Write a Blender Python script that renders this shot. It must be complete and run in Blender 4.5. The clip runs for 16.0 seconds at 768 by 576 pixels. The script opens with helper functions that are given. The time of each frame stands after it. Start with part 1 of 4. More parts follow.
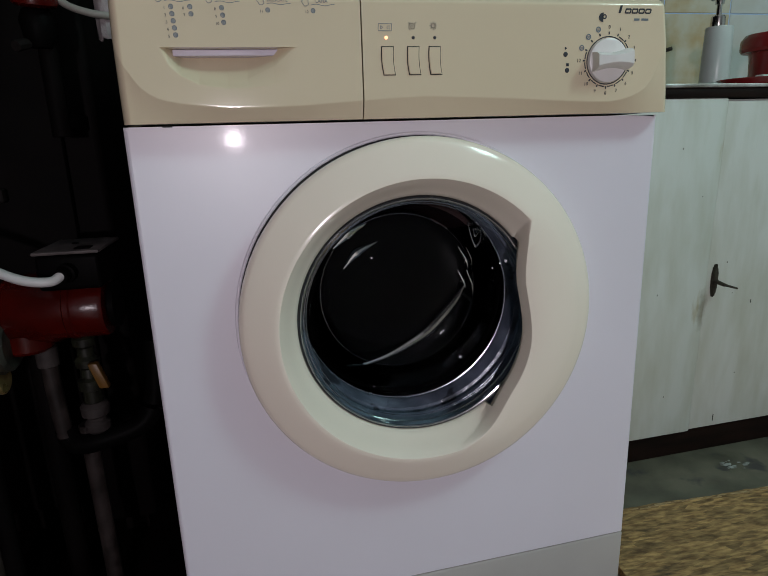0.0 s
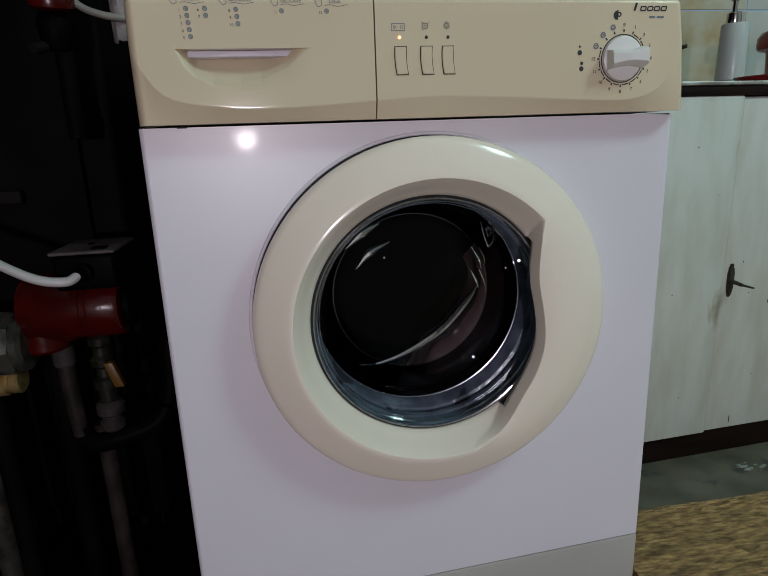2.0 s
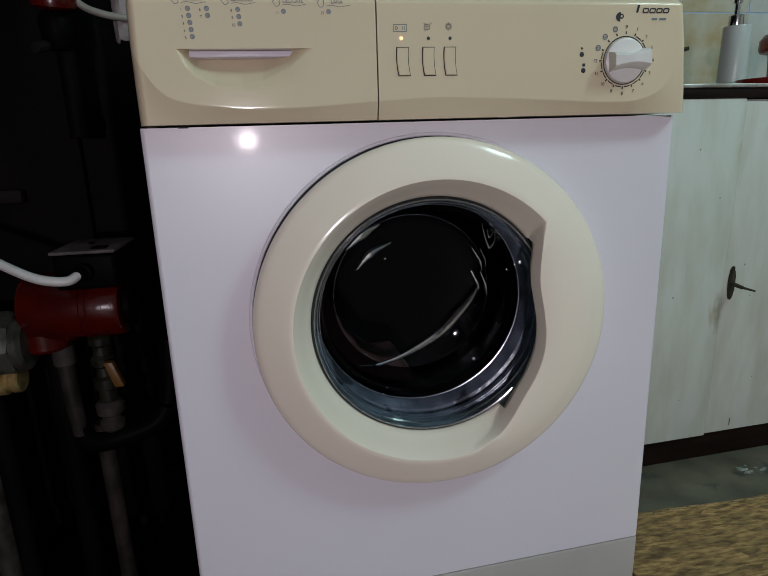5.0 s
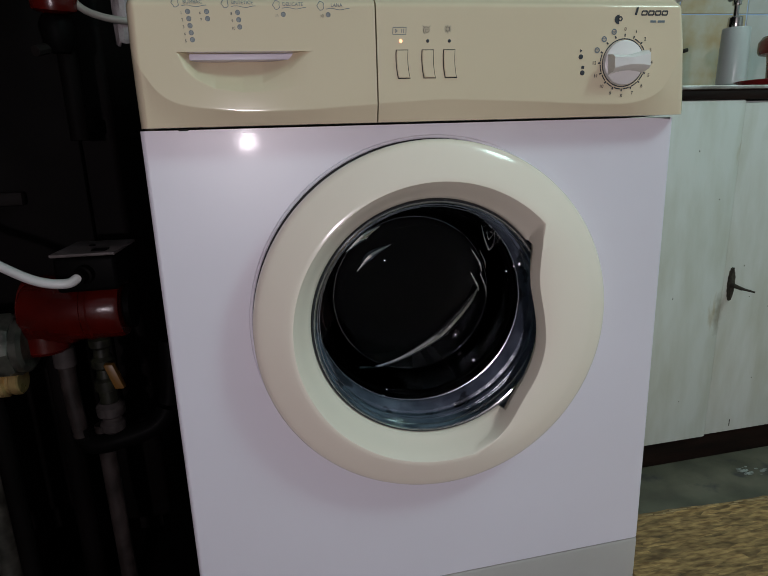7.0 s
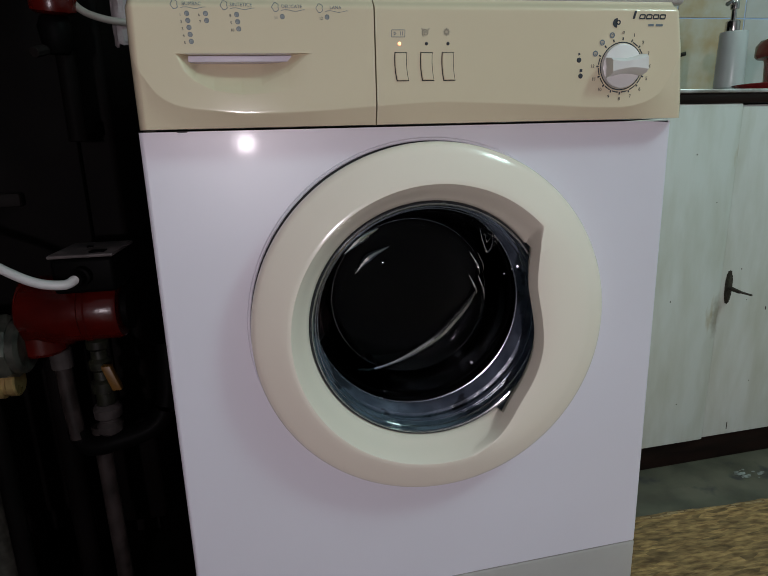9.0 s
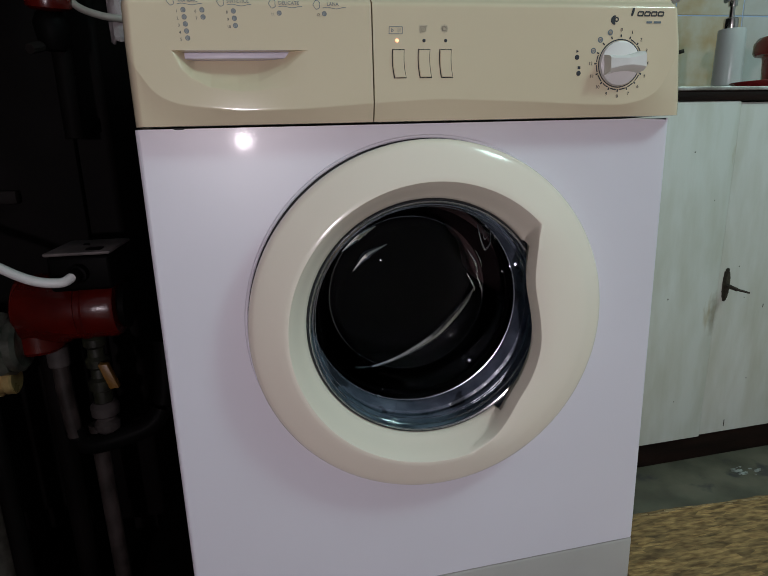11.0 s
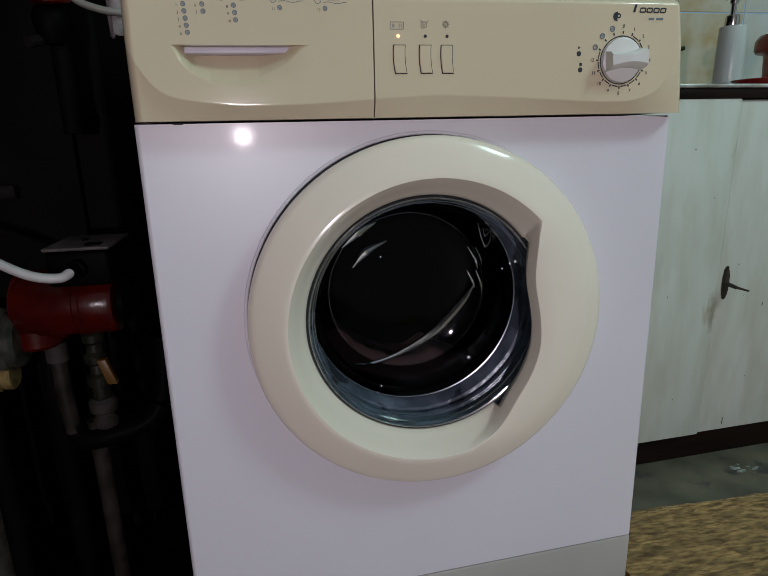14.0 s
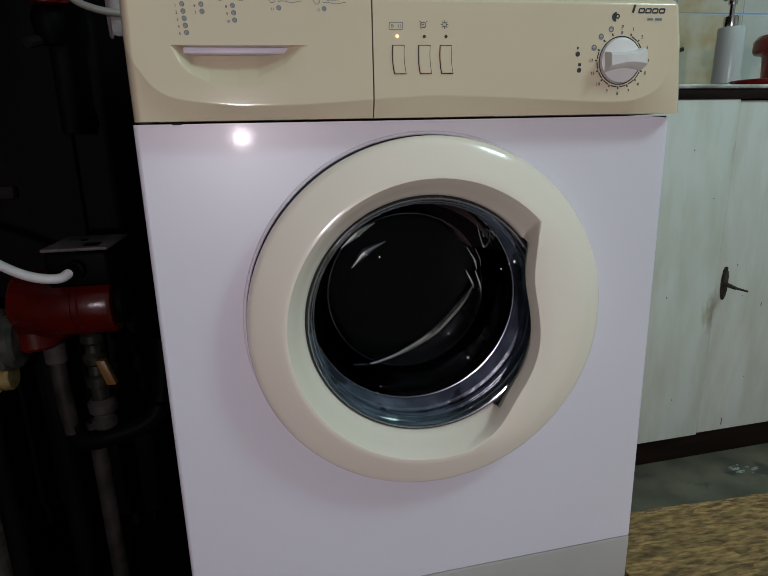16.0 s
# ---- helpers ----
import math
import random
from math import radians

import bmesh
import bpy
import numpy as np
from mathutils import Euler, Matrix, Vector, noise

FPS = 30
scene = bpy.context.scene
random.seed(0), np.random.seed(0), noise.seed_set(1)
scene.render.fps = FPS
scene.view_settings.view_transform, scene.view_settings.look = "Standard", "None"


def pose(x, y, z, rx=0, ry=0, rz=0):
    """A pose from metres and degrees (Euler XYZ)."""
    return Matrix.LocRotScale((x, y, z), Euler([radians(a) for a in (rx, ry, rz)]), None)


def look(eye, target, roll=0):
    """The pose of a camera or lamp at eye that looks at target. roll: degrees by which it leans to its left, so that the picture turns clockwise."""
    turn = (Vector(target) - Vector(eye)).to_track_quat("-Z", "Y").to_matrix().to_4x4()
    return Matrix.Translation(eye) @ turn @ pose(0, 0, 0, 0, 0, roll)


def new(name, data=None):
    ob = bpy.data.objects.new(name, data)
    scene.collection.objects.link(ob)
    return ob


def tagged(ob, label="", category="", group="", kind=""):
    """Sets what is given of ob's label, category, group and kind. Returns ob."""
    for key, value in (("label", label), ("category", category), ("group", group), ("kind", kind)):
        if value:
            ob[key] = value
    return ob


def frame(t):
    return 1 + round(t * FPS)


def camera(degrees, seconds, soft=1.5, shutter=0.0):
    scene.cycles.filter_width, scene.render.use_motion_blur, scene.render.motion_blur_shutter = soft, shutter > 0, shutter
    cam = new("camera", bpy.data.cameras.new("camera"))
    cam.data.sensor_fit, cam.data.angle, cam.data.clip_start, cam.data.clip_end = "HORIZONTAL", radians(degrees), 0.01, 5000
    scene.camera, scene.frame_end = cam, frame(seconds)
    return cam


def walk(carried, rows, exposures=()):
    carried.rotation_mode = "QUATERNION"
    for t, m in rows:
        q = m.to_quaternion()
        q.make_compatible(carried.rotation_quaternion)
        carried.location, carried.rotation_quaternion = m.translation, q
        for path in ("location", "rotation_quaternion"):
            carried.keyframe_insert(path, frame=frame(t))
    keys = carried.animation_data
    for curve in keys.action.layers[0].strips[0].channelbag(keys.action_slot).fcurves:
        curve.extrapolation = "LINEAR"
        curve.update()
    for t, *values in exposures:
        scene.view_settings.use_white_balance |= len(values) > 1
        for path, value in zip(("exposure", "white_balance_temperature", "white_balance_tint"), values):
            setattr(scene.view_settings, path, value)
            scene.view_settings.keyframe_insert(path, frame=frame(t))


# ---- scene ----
cam = camera(68.4, 16.0, soft=1.0)
PATH = [
    (0, (-0.152, -0.628, 0.688), (0.193, 1.273, 0.172), -1.7),
    (0.5, (-0.152, -0.628, 0.687), (0.182, 1.277, 0.182), -1.9),
    (1, (-0.154, -0.627, 0.688), (0.17, 1.279, 0.179), -2.0),
    (1.5, (-0.154, -0.628, 0.688), (0.162, 1.28, 0.175), -2.0),
    (2, (-0.154, -0.628, 0.688), (0.152, 1.28, 0.173), -2.0),
    (2.5, (-0.154, -0.628, 0.688), (0.154, 1.281, 0.175), -2.0),
    (3, (-0.154, -0.628, 0.688), (0.145, 1.282, 0.176), -2.0),
    (3.5, (-0.154, -0.627, 0.688), (0.147, 1.282, 0.175), -2.0),
    (4, (-0.154, -0.627, 0.688), (0.151, 1.281, 0.174), -1.7),
    (6.5, (-0.154, -0.627, 0.688), (0.15, 1.283, 0.18), -1.8),
    (7, (-0.154, -0.628, 0.689), (0.151, 1.283, 0.181), -1.8),
    (7.5, (-0.153, -0.628, 0.689), (0.148, 1.284, 0.184), -1.8),
    (8, (-0.153, -0.628, 0.689), (0.147, 1.283, 0.181), -1.8),
    (8.5, (-0.154, -0.627, 0.689), (0.155, 1.284, 0.184), -1.7),
    (9, (-0.154, -0.628, 0.689), (0.158, 1.284, 0.188), -1.6),
    (11.5, (-0.153, -0.626, 0.689), (0.168, 1.281, 0.178), -1.5),
    (12, (-0.154, -0.625, 0.689), (0.171, 1.281, 0.177), -1.4),
    (12.5, (-0.153, -0.626, 0.688), (0.17, 1.28, 0.173), -1.4),
    (13, (-0.153, -0.626, 0.689), (0.173, 1.279, 0.175), -1.3),
    (13.5, (-0.153, -0.626, 0.689), (0.169, 1.28, 0.173), -1.3),
    (14, (-0.154, -0.625, 0.689), (0.167, 1.279, 0.167), -1.3),
    (14.5, (-0.153, -0.626, 0.688), (0.172, 1.278, 0.171), -1.3),
    (15, (-0.153, -0.626, 0.688), (0.168, 1.279, 0.171), -1.4),
    (15.5, (-0.153, -0.626, 0.688), (0.171, 1.279, 0.172), -1.3),
    (16, (-0.154, -0.625, 0.688), (0.17, 1.279, 0.17), -1.3),
]
walk(cam, [(t, look(eye, target, roll)) for t, eye, target, roll in PATH])

# ---- light ----
world = bpy.data.worlds.new("room_air")
scene.world = world
world.use_nodes = True
world.node_tree.nodes["Background"].inputs[0].default_value = (0.5, 0.52, 0.55, 1)
world.node_tree.nodes["Background"].inputs[1].default_value = 0.05
scene.view_settings.exposure = 0.0


def bulb(name, at, watts, colour, radius):
    data = bpy.data.lights.new(name, "POINT")
    data.energy, data.color, data.shadow_soft_size = watts, colour, radius
    new(name, data).location = at


bulb("ceiling_bulb", (1.30, -0.95, 2.05), 40.5, (0.67, 1.0, 0.96), 0.20)
bulb("wall_bulb", (-0.335, -2.2, 0.70), 47, (1.0, 0.89, 0.965), 0.036)


# ---- materials ----
def material(name, colour, rough=0.5, metal=0.0, second=None, scale=20.0, stretch=(1, 1, 1), bump=0.0, bump_scale=200.0,
             spread=(0.35, 0.65), rough_var=0.08, coat=0.0, spots=None, spot_scale=30.0, spot_at=0.68, spec=0.5):
    m = bpy.data.materials.new(name)
    m.use_nodes = True
    nt = m.node_tree
    b = nt.nodes["Principled BSDF"]
    b.inputs["Metallic"].default_value = metal
    b.inputs["Specular IOR Level"].default_value = spec
    b.inputs["Coat Weight"].default_value = coat
    b.inputs["Coat Roughness"].default_value = 0.075
    tc = nt.nodes.new("ShaderNodeTexCoord")
    mp = nt.nodes.new("ShaderNodeMapping")
    mp.inputs["Scale"].default_value = stretch
    nt.links.new(tc.outputs["Object"], mp.inputs[0])
    n = nt.nodes.new("ShaderNodeTexNoise")
    n.inputs["Scale"].default_value, n.inputs["Detail"].default_value = scale, 8
    nt.links.new(mp.outputs[0], n.inputs[0])
    ramp = nt.nodes.new("ShaderNodeValToRGB")
    ramp.color_ramp.elements[0].position, ramp.color_ramp.elements[1].position = spread
    ramp.color_ramp.elements[0].color = (*(second or [c * 0.9 for c in colour]), 1)
    ramp.color_ramp.elements[1].color = (*colour, 1)
    nt.links.new(n.outputs["Fac"], ramp.inputs[0])
    out = ramp.outputs[0]
    if spots:
        n2 = nt.nodes.new("ShaderNodeTexNoise")
        n2.inputs["Scale"].default_value, n2.inputs["Detail"].default_value = spot_scale, 6
        nt.links.new(mp.outputs[0], n2.inputs[0])
        r2 = nt.nodes.new("ShaderNodeValToRGB")
        r2.color_ramp.elements[0].position, r2.color_ramp.elements[1].position = spot_at, spot_at + 0.06
        nt.links.new(n2.outputs["Fac"], r2.inputs[0])
        mix = nt.nodes.new("ShaderNodeMix")
        mix.data_type = "RGBA"
        nt.links.new(r2.outputs[0], mix.inputs["Factor"])
        nt.links.new(out, mix.inputs["A"])
        mix.inputs["B"].default_value = (*spots, 1)
        out = mix.outputs["Result"]
    nt.links.new(out, b.inputs["Base Color"])
    mr = nt.nodes.new("ShaderNodeMapRange")
    mr.inputs["To Min"].default_value, mr.inputs["To Max"].default_value = max(0.02, rough - rough_var), rough + rough_var
    nt.links.new(n.outputs["Fac"], mr.inputs["Value"])
    nt.links.new(mr.outputs[0], b.inputs["Roughness"])
    if bump:
        nb = nt.nodes.new("ShaderNodeTexNoise")
        nb.inputs["Scale"].default_value, nb.inputs["Detail"].default_value = bump_scale, 4
        nt.links.new(mp.outputs[0], nb.inputs[0])
        bp = nt.nodes.new("ShaderNodeBump")
        bp.inputs["Strength"].default_value, bp.inputs["Distance"].default_value = bump, 0.002
        nt.links.new(nb.outputs["Fac"], bp.inputs["Height"])
        nt.links.new(bp.outputs[0], b.inputs["Normal"])
        nt.links.new(bp.outputs[0], b.inputs["Coat Normal"])
    return m


def glowing(name, colour, strength):
    m = bpy.data.materials.new(name)
    m.use_nodes = True
    b = m.node_tree.nodes["Principled BSDF"]
    b.inputs["Base Color"].default_value = (*colour, 1)
    b.inputs["Emission Color"].default_value = (*colour, 1)
    b.inputs["Emission Strength"].default_value = strength
    return m


def clear_glass(name, tint, base=0.013, rough=0.02):
    """Thin clear pane: see-through, with gloss that grows towards grazing angles."""
    m = bpy.data.materials.new(name)
    m.use_nodes = True
    nt = m.node_tree
    nt.nodes.remove(nt.nodes["Principled BSDF"])
    clear, gloss, mix, fres = [nt.nodes.new("ShaderNode" + k) for k in ("BsdfTransparent", "BsdfGlossy", "MixShader", "LayerWeight")]
    curve, level = [nt.nodes.new("ShaderNodeMath") for k in range(2)]
    curve.operation, level.operation = "POWER", "MULTIPLY_ADD"
    curve.inputs[1].default_value, level.inputs[1].default_value, level.inputs[2].default_value = 5.0, 0.75, base
    clear.inputs["Color"].default_value = (*tint, 1)
    gloss.inputs["Roughness"].default_value = rough
    fres.inputs["Blend"].default_value = 0.5
    nt.links.new(fres.outputs["Facing"], curve.inputs[0])
    nt.links.new(curve.outputs[0], level.inputs[0])
    nt.links.new(level.outputs[0], mix.inputs[0])
    nt.links.new(clear.outputs[0], mix.inputs[1])
    nt.links.new(gloss.outputs[0], mix.inputs[2])
    nt.links.new(mix.outputs[0], nt.nodes["Material Output"].inputs["Surface"])
    return m


ENAMEL = material("white_enamel", (0.80, 0.77, 0.85), 0.33, scale=3, bump=0.013, bump_scale=260, second=(0.77, 0.74, 0.81), rough_var=0.05, coat=0.05)
KICK = material("grey_white_plastic", (0.48, 0.46, 0.44), 0.40, scale=6, bump=0.05, bump_scale=300)
IVORY = material("ivory_plastic", (0.735, 0.635, 0.455), 0.10, scale=5, second=(0.71, 0.61, 0.435), bump=0.006, bump_scale=300, rough_var=0.03, spec=0.38)
RING = material("cream_plastic", (0.92, 0.835, 0.715), 0.14, scale=5, second=(0.90, 0.815, 0.70), rough_var=0.04)
LILAC = material("pale_lilac_plastic", (0.74, 0.70, 0.82), 0.4, scale=12)
KNOB = material("white_plastic", (0.80, 0.78, 0.76), 0.25, scale=8, rough_var=0.03)
INK = material("dark_print", (0.03, 0.035, 0.045), 0.5, scale=60)
INK_GREY = material("grey_print", (0.16, 0.20, 0.23), 0.5, scale=60)
INK_PALE = material("pale_grey_print", (0.33, 0.34, 0.33), 0.5, scale=300, second=(0.20, 0.22, 0.23))
BLACK_GAP = material("black_gap", (0.008, 0.008, 0.009), 0.7, scale=60)
RUBBER = material("blue_grey_rubber", (0.27, 0.295, 0.35), 0.20, scale=26, second=(0.11, 0.125, 0.155), bump=0.5, bump_scale=70, spots=(0.05, 0.055, 0.065), spot_scale=30, spot_at=0.58)
SEAL = material("black_rubber", (0.030, 0.032, 0.036), 0.25, scale=40)
# Drum and tub colours hold the blackness of the unlit inside.
STEEL = material("near_black_drum", (0.003, 0.0028, 0.0028), 0.5, 0.0, scale=30, spec=0.04)
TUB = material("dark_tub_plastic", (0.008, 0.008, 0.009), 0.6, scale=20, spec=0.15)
LAUNDRY = material("wet_brown_cloth", (0.130, 0.075, 0.068), 0.36, scale=14, second=(0.085, 0.045, 0.040), bump=0.35, bump_scale=60)
GLASS = clear_glass("door_glass", (0.86, 0.89, 0.93), 0.009)
# Dark tint that paints the blackness of the bowl's flank.
DARK_SKIN = clear_glass("dark_flank_tint", (0.12, 0.12, 0.13), 0.012)
# Far glossier than water, so that each drop gives a bright glint.
DROP = clear_glass("glint_drop", (0.9, 0.92, 0.95), 0.6, 0.05)
GLINT_GLOSS = clear_glass("glint_bead_gloss", (0.80, 0.86, 0.90), 0.95, 0.16)
RIM_GLASS = clear_glass("glass_rim", (0.80, 0.86, 0.90), 0.38, 0.10)
BRIGHT_STEEL = material("bright_steel", (0.55, 0.55, 0.56), 0.25, 1.0, scale=60)
LED_ON = glowing("red_led", (1.0, 0.42, 0.22), 2.2)
CONCRETE = material("worn_concrete", (0.150, 0.136, 0.098), 0.5, scale=14, second=(0.085, 0.078, 0.056), bump=0.4, bump_scale=60, spots=(0.055, 0.052, 0.05), spot_scale=9, spot_at=0.6)
CAB_WHITE = material("old_white_paint", (0.62, 0.645, 0.60), 0.42, scale=5, stretch=(5, 5, 1.2), second=(0.51, 0.525, 0.45), spread=(0.30, 0.62), bump=0.14, bump_scale=30, spots=(0.46, 0.43, 0.32), spot_scale=4, spot_at=0.70)


def smudge(m, colour, at, tilt, size):
    """Paints a cast shadow of ragged outline on a front, as a brown smudge."""
    nt = m.node_tree
    b = nt.nodes["Principled BSDF"]
    under = b.inputs["Base Color"].links[0].from_socket
    tc, shift, turn, rough, add, far, ramp, mix = [nt.nodes.new("ShaderNode" + k) for k in ("TexCoord", "VectorMath", "Mapping", "TexNoise", "Math", "VectorMath", "ValToRGB", "Mix")]
    shift.operation, far.operation, add.operation = "SUBTRACT", "LENGTH", "MULTIPLY_ADD"
    shift.inputs[1].default_value = at
    turn.inputs["Rotation"].default_value = (0, radians(tilt), 0)
    turn.inputs["Scale"].default_value = (1 / size[0], 0.0, 1 / size[1])
    rough.inputs["Scale"].default_value = 60
    add.inputs[1].default_value = 0.7
    ramp.color_ramp.elements[0].position, ramp.color_ramp.elements[1].position = 0.50, 1.0
    ramp.color_ramp.elements[0].color, ramp.color_ramp.elements[1].color = (0.72, 0.72, 0.72, 1), (0, 0, 0, 1)
    mix.data_type = "RGBA"
    mix.inputs["B"].default_value = (*colour, 1)
    nt.links.new(tc.outputs["Object"], shift.inputs[0])
    nt.links.new(tc.outputs["Object"], rough.inputs["Vector"])
    nt.links.new(shift.outputs["Vector"], turn.inputs[0])
    nt.links.new(turn.outputs[0], far.inputs[0])
    nt.links.new(rough.outputs["Fac"], add.inputs[0])
    nt.links.new(far.outputs["Value"], add.inputs[2])
    nt.links.new(add.outputs[0], ramp.inputs[0])
    nt.links.new(ramp.outputs[0], mix.inputs["Factor"])
    nt.links.new(under, mix.inputs["A"])
    nt.links.new(mix.outputs["Result"], b.inputs["Base Color"])


# brown patch painted where the key's shadow falls on the doors
smudge(CAB_WHITE, (0.22, 0.19, 0.13), (0.671, 0.34, 0.338), -12, (0.022, 0.080))
BROWN_WOOD = material("dark_brown_wood", (0.014, 0.006, 0.004), 0.55, scale=8, stretch=(1, 6, 6), second=(0.006, 0.003, 0.002), bump=0.2, bump_scale=50, spec=0.15)
ALU = material("worn_aluminium", (0.75, 0.75, 0.73), 0.35, 0.7, scale=40, second=(0.4, 0.37, 0.33))
RUST = material("rusted_iron", (0.07, 0.065, 0.045), 0.7, 0.4, scale=120, second=(0.03, 0.022, 0.016), bump=0.6, bump_scale=200)
SOAP = material("white_ceramic", (0.52, 0.56, 0.54), 0.3, scale=10)
CHROME = material("chrome", (0.62, 0.6, 0.56), 0.16, 1.0, scale=30)
RED_GLAZE = material("red_plastic", (0.22, 0.013, 0.014), 0.25, scale=15, second=(0.15, 0.009, 0.010))
# The dim corner's shade is put into this red.
PUMP_RED = material("dimmed_red_paint", (0.075, 0.0035, 0.0018), 0.24, scale=14, second=(0.034, 0.0022, 0.0014), bump=0.15, bump_scale=120, spec=0.35)
# These two blacks are lowered further to hold the dark corner's shade.
BLACK_METAL = material("near_black_metal", (0.0048, 0.0038, 0.0037), 0.6, scale=10, second=(0.0022, 0.0018, 0.0017), bump=0.2, bump_scale=40, spec=0.03)
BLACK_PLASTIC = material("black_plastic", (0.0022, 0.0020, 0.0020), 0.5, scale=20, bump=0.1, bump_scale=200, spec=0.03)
GREY_LID = material("dusty_grey_plastic", (0.105, 0.088, 0.085), 0.6, scale=45, second=(0.045, 0.038, 0.036))
CABLE = material("white_cable", (0.60, 0.585, 0.58), 0.4, scale=30)
# White cable in the dim: the low light is put into its grey.
GREY_CABLE = material("dimmed_cable", (0.26, 0.25, 0.22), 0.5, scale=30)
BRASS = material("brass", (0.60, 0.43, 0.19), 0.30, 0.55, scale=40, second=(0.30, 0.20, 0.075))
IRON = material("grey_iron", (0.085, 0.082, 0.068), 0.35, 0.4, scale=40, second=(0.025, 0.025, 0.020), bump=0.3, bump_scale=150)
# Pipe, bar and valve colours are darkened to hold the corner's shade.
PIPE_GREY = material("dimmed_grey_pipe", (0.034, 0.026, 0.024), 0.55, scale=40, second=(0.012, 0.009, 0.008), spec=0.2)
DIM_STEEL = material("dimmed_steel", (0.011, 0.009, 0.0085), 0.6, scale=30, spec=0.05)
PALE_PIPE = material("dimmed_pale_pipe", (0.050, 0.042, 0.040), 0.6, scale=35, second=(0.022, 0.018, 0.017), spec=0.2)
DIM_GREEN = material("dimmed_green_brass", (0.020, 0.022, 0.012), 0.45, scale=50, second=(0.007, 0.007, 0.005), spec=0.25)
YELLOW = material("yellow_paint", (0.13, 0.060, 0.008), 0.45, scale=40)
RAG = material("grey_cloth", (0.32, 0.29, 0.29), 0.9, scale=30, second=(0.2, 0.17, 0.17), bump=0.6, bump_scale=250)
# Brightness of the unseen walls is set for bounce and glass reflections.
FRONT_PLASTER = material("unseen_dull_wall", (0.27, 0.265, 0.28), 0.85, scale=4, bump=0.3, bump_scale=60)
PLASTER = material("unseen_bounce_wall", (0.50, 0.51, 0.53), 0.85, scale=4, bump=0.3, bump_scale=60)
GROUT = material("pale_blue_grout", (0.42, 0.55, 0.78), 0.7, scale=60)
# Darkness of the boiler corner is put into this wall colour.
DARK_WALL = material("near_black_wall", (0.012, 0.011, 0.011), 0.85, scale=6, bump=0.4, bump_scale=40, spec=0.15)


# ---- mesh tools ----
def finish(bm, name, mat, parent=None, label="", smooth=True, angle=35):
    me = bpy.data.meshes.new(name)
    bmesh.ops.recalc_face_normals(bm, faces=bm.faces)
    bm.to_mesh(me)
    bm.free()
    if mat is not None:
        me.materials.append(mat)
    if smooth:
        me.shade_smooth()
        me.set_sharp_from_angle(angle=radians(angle))
    ob = new(name, me)
    if parent is not None:
        ob.parent = parent
    if label:
        ob["label"] = label
    return ob


def part(name, bm, mat, parent, label="", angle=35):
    return finish(bm, name, mat, parent, label, angle=angle)


def add_box(bm, x0, x1, y0, y1, z0, z1, bevel=0.0, seg=2):
    r = bmesh.ops.create_cube(bm, size=1, matrix=Matrix.LocRotScale(((x0 + x1) / 2, (y0 + y1) / 2, (z0 + z1) / 2), None, (x1 - x0, y1 - y0, z1 - z0)))
    if bevel:
        edges = {e for v in r["verts"] for e in v.link_edges}
        bmesh.ops.bevel(bm, geom=list(edges), offset=bevel, segments=seg, profile=0.5, affect="EDGES")


def box(x0, x1, y0, y1, z0, z1, bevel=0.0, seg=2):
    bm = bmesh.new()
    add_box(bm, x0, x1, y0, y1, z0, z1, bevel, seg)
    return bm


def add_lathe(bm, profile, m, steps=32, closed=False):
    """Turns (radius, height) pairs about the local z of m."""
    rings = []
    for r, h in profile:
        rings.append([bm.verts.new(m @ Vector((r * math.cos(a), r * math.sin(a), h))) for a in [2 * math.pi * k / steps for k in range(steps)]] if r > 1e-6 else [bm.verts.new(m @ Vector((0, 0, h)))])
    pairs = list(zip(rings, rings[1:]))
    if closed:
        pairs.append((rings[-1], rings[0]))
    for a, b in pairs:
        for k in range(steps):
            j = (k + 1) % steps
            if len(a) == 1 and len(b) == 1:
                continue
            if len(a) == 1:
                bm.faces.new((a[0], b[j], b[k]))
            elif len(b) == 1:
                bm.faces.new((a[k], a[j], b[0]))
            else:
                bm.faces.new((a[k], a[j], b[j], b[k]))


def lathe(profile, m, steps=32, closed=False):
    bm = bmesh.new()
    add_lathe(bm, profile, m, steps, closed)
    return bm


def axis(origin, direction):
    return Matrix.Translation(origin) @ Vector(direction).to_track_quat("Z", "Y").to_matrix().to_4x4()


def add_rod(bm, a, b, r, steps=14, r2=None, bevel=0.0):
    a, b = Vector(a), Vector(b)
    h = (b - a).length
    r2 = r if r2 is None else r2
    e = bevel or r * 0.08
    add_lathe(bm, [(0, 0), (r - e, 0), (r, e), (r2, h - e), (r2 - e, h), (0, h)], axis(a, b - a), steps)


def rod(a, b, r, steps=14, r2=None, bevel=0.0):
    bm = bmesh.new()
    add_rod(bm, a, b, r, steps, r2, bevel)
    return bm


def curve_points(points, per=8):
    pts = [Vector(p) for p in points]
    pts = [pts[0] * 2 - pts[1]] + pts + [pts[-1] * 2 - pts[-2]]
    out = []
    for i in range(1, len(pts) - 2):
        a, b, c, d = pts[i - 1:i + 3]
        for k in range(per):
            t = k / per
            out.append(0.5 * ((2 * b) + (c - a) * t + (2 * a - 5 * b + 4 * c - d) * t * t + (3 * b - a - 3 * c + d) * t ** 3))
    return out + [pts[-2]]


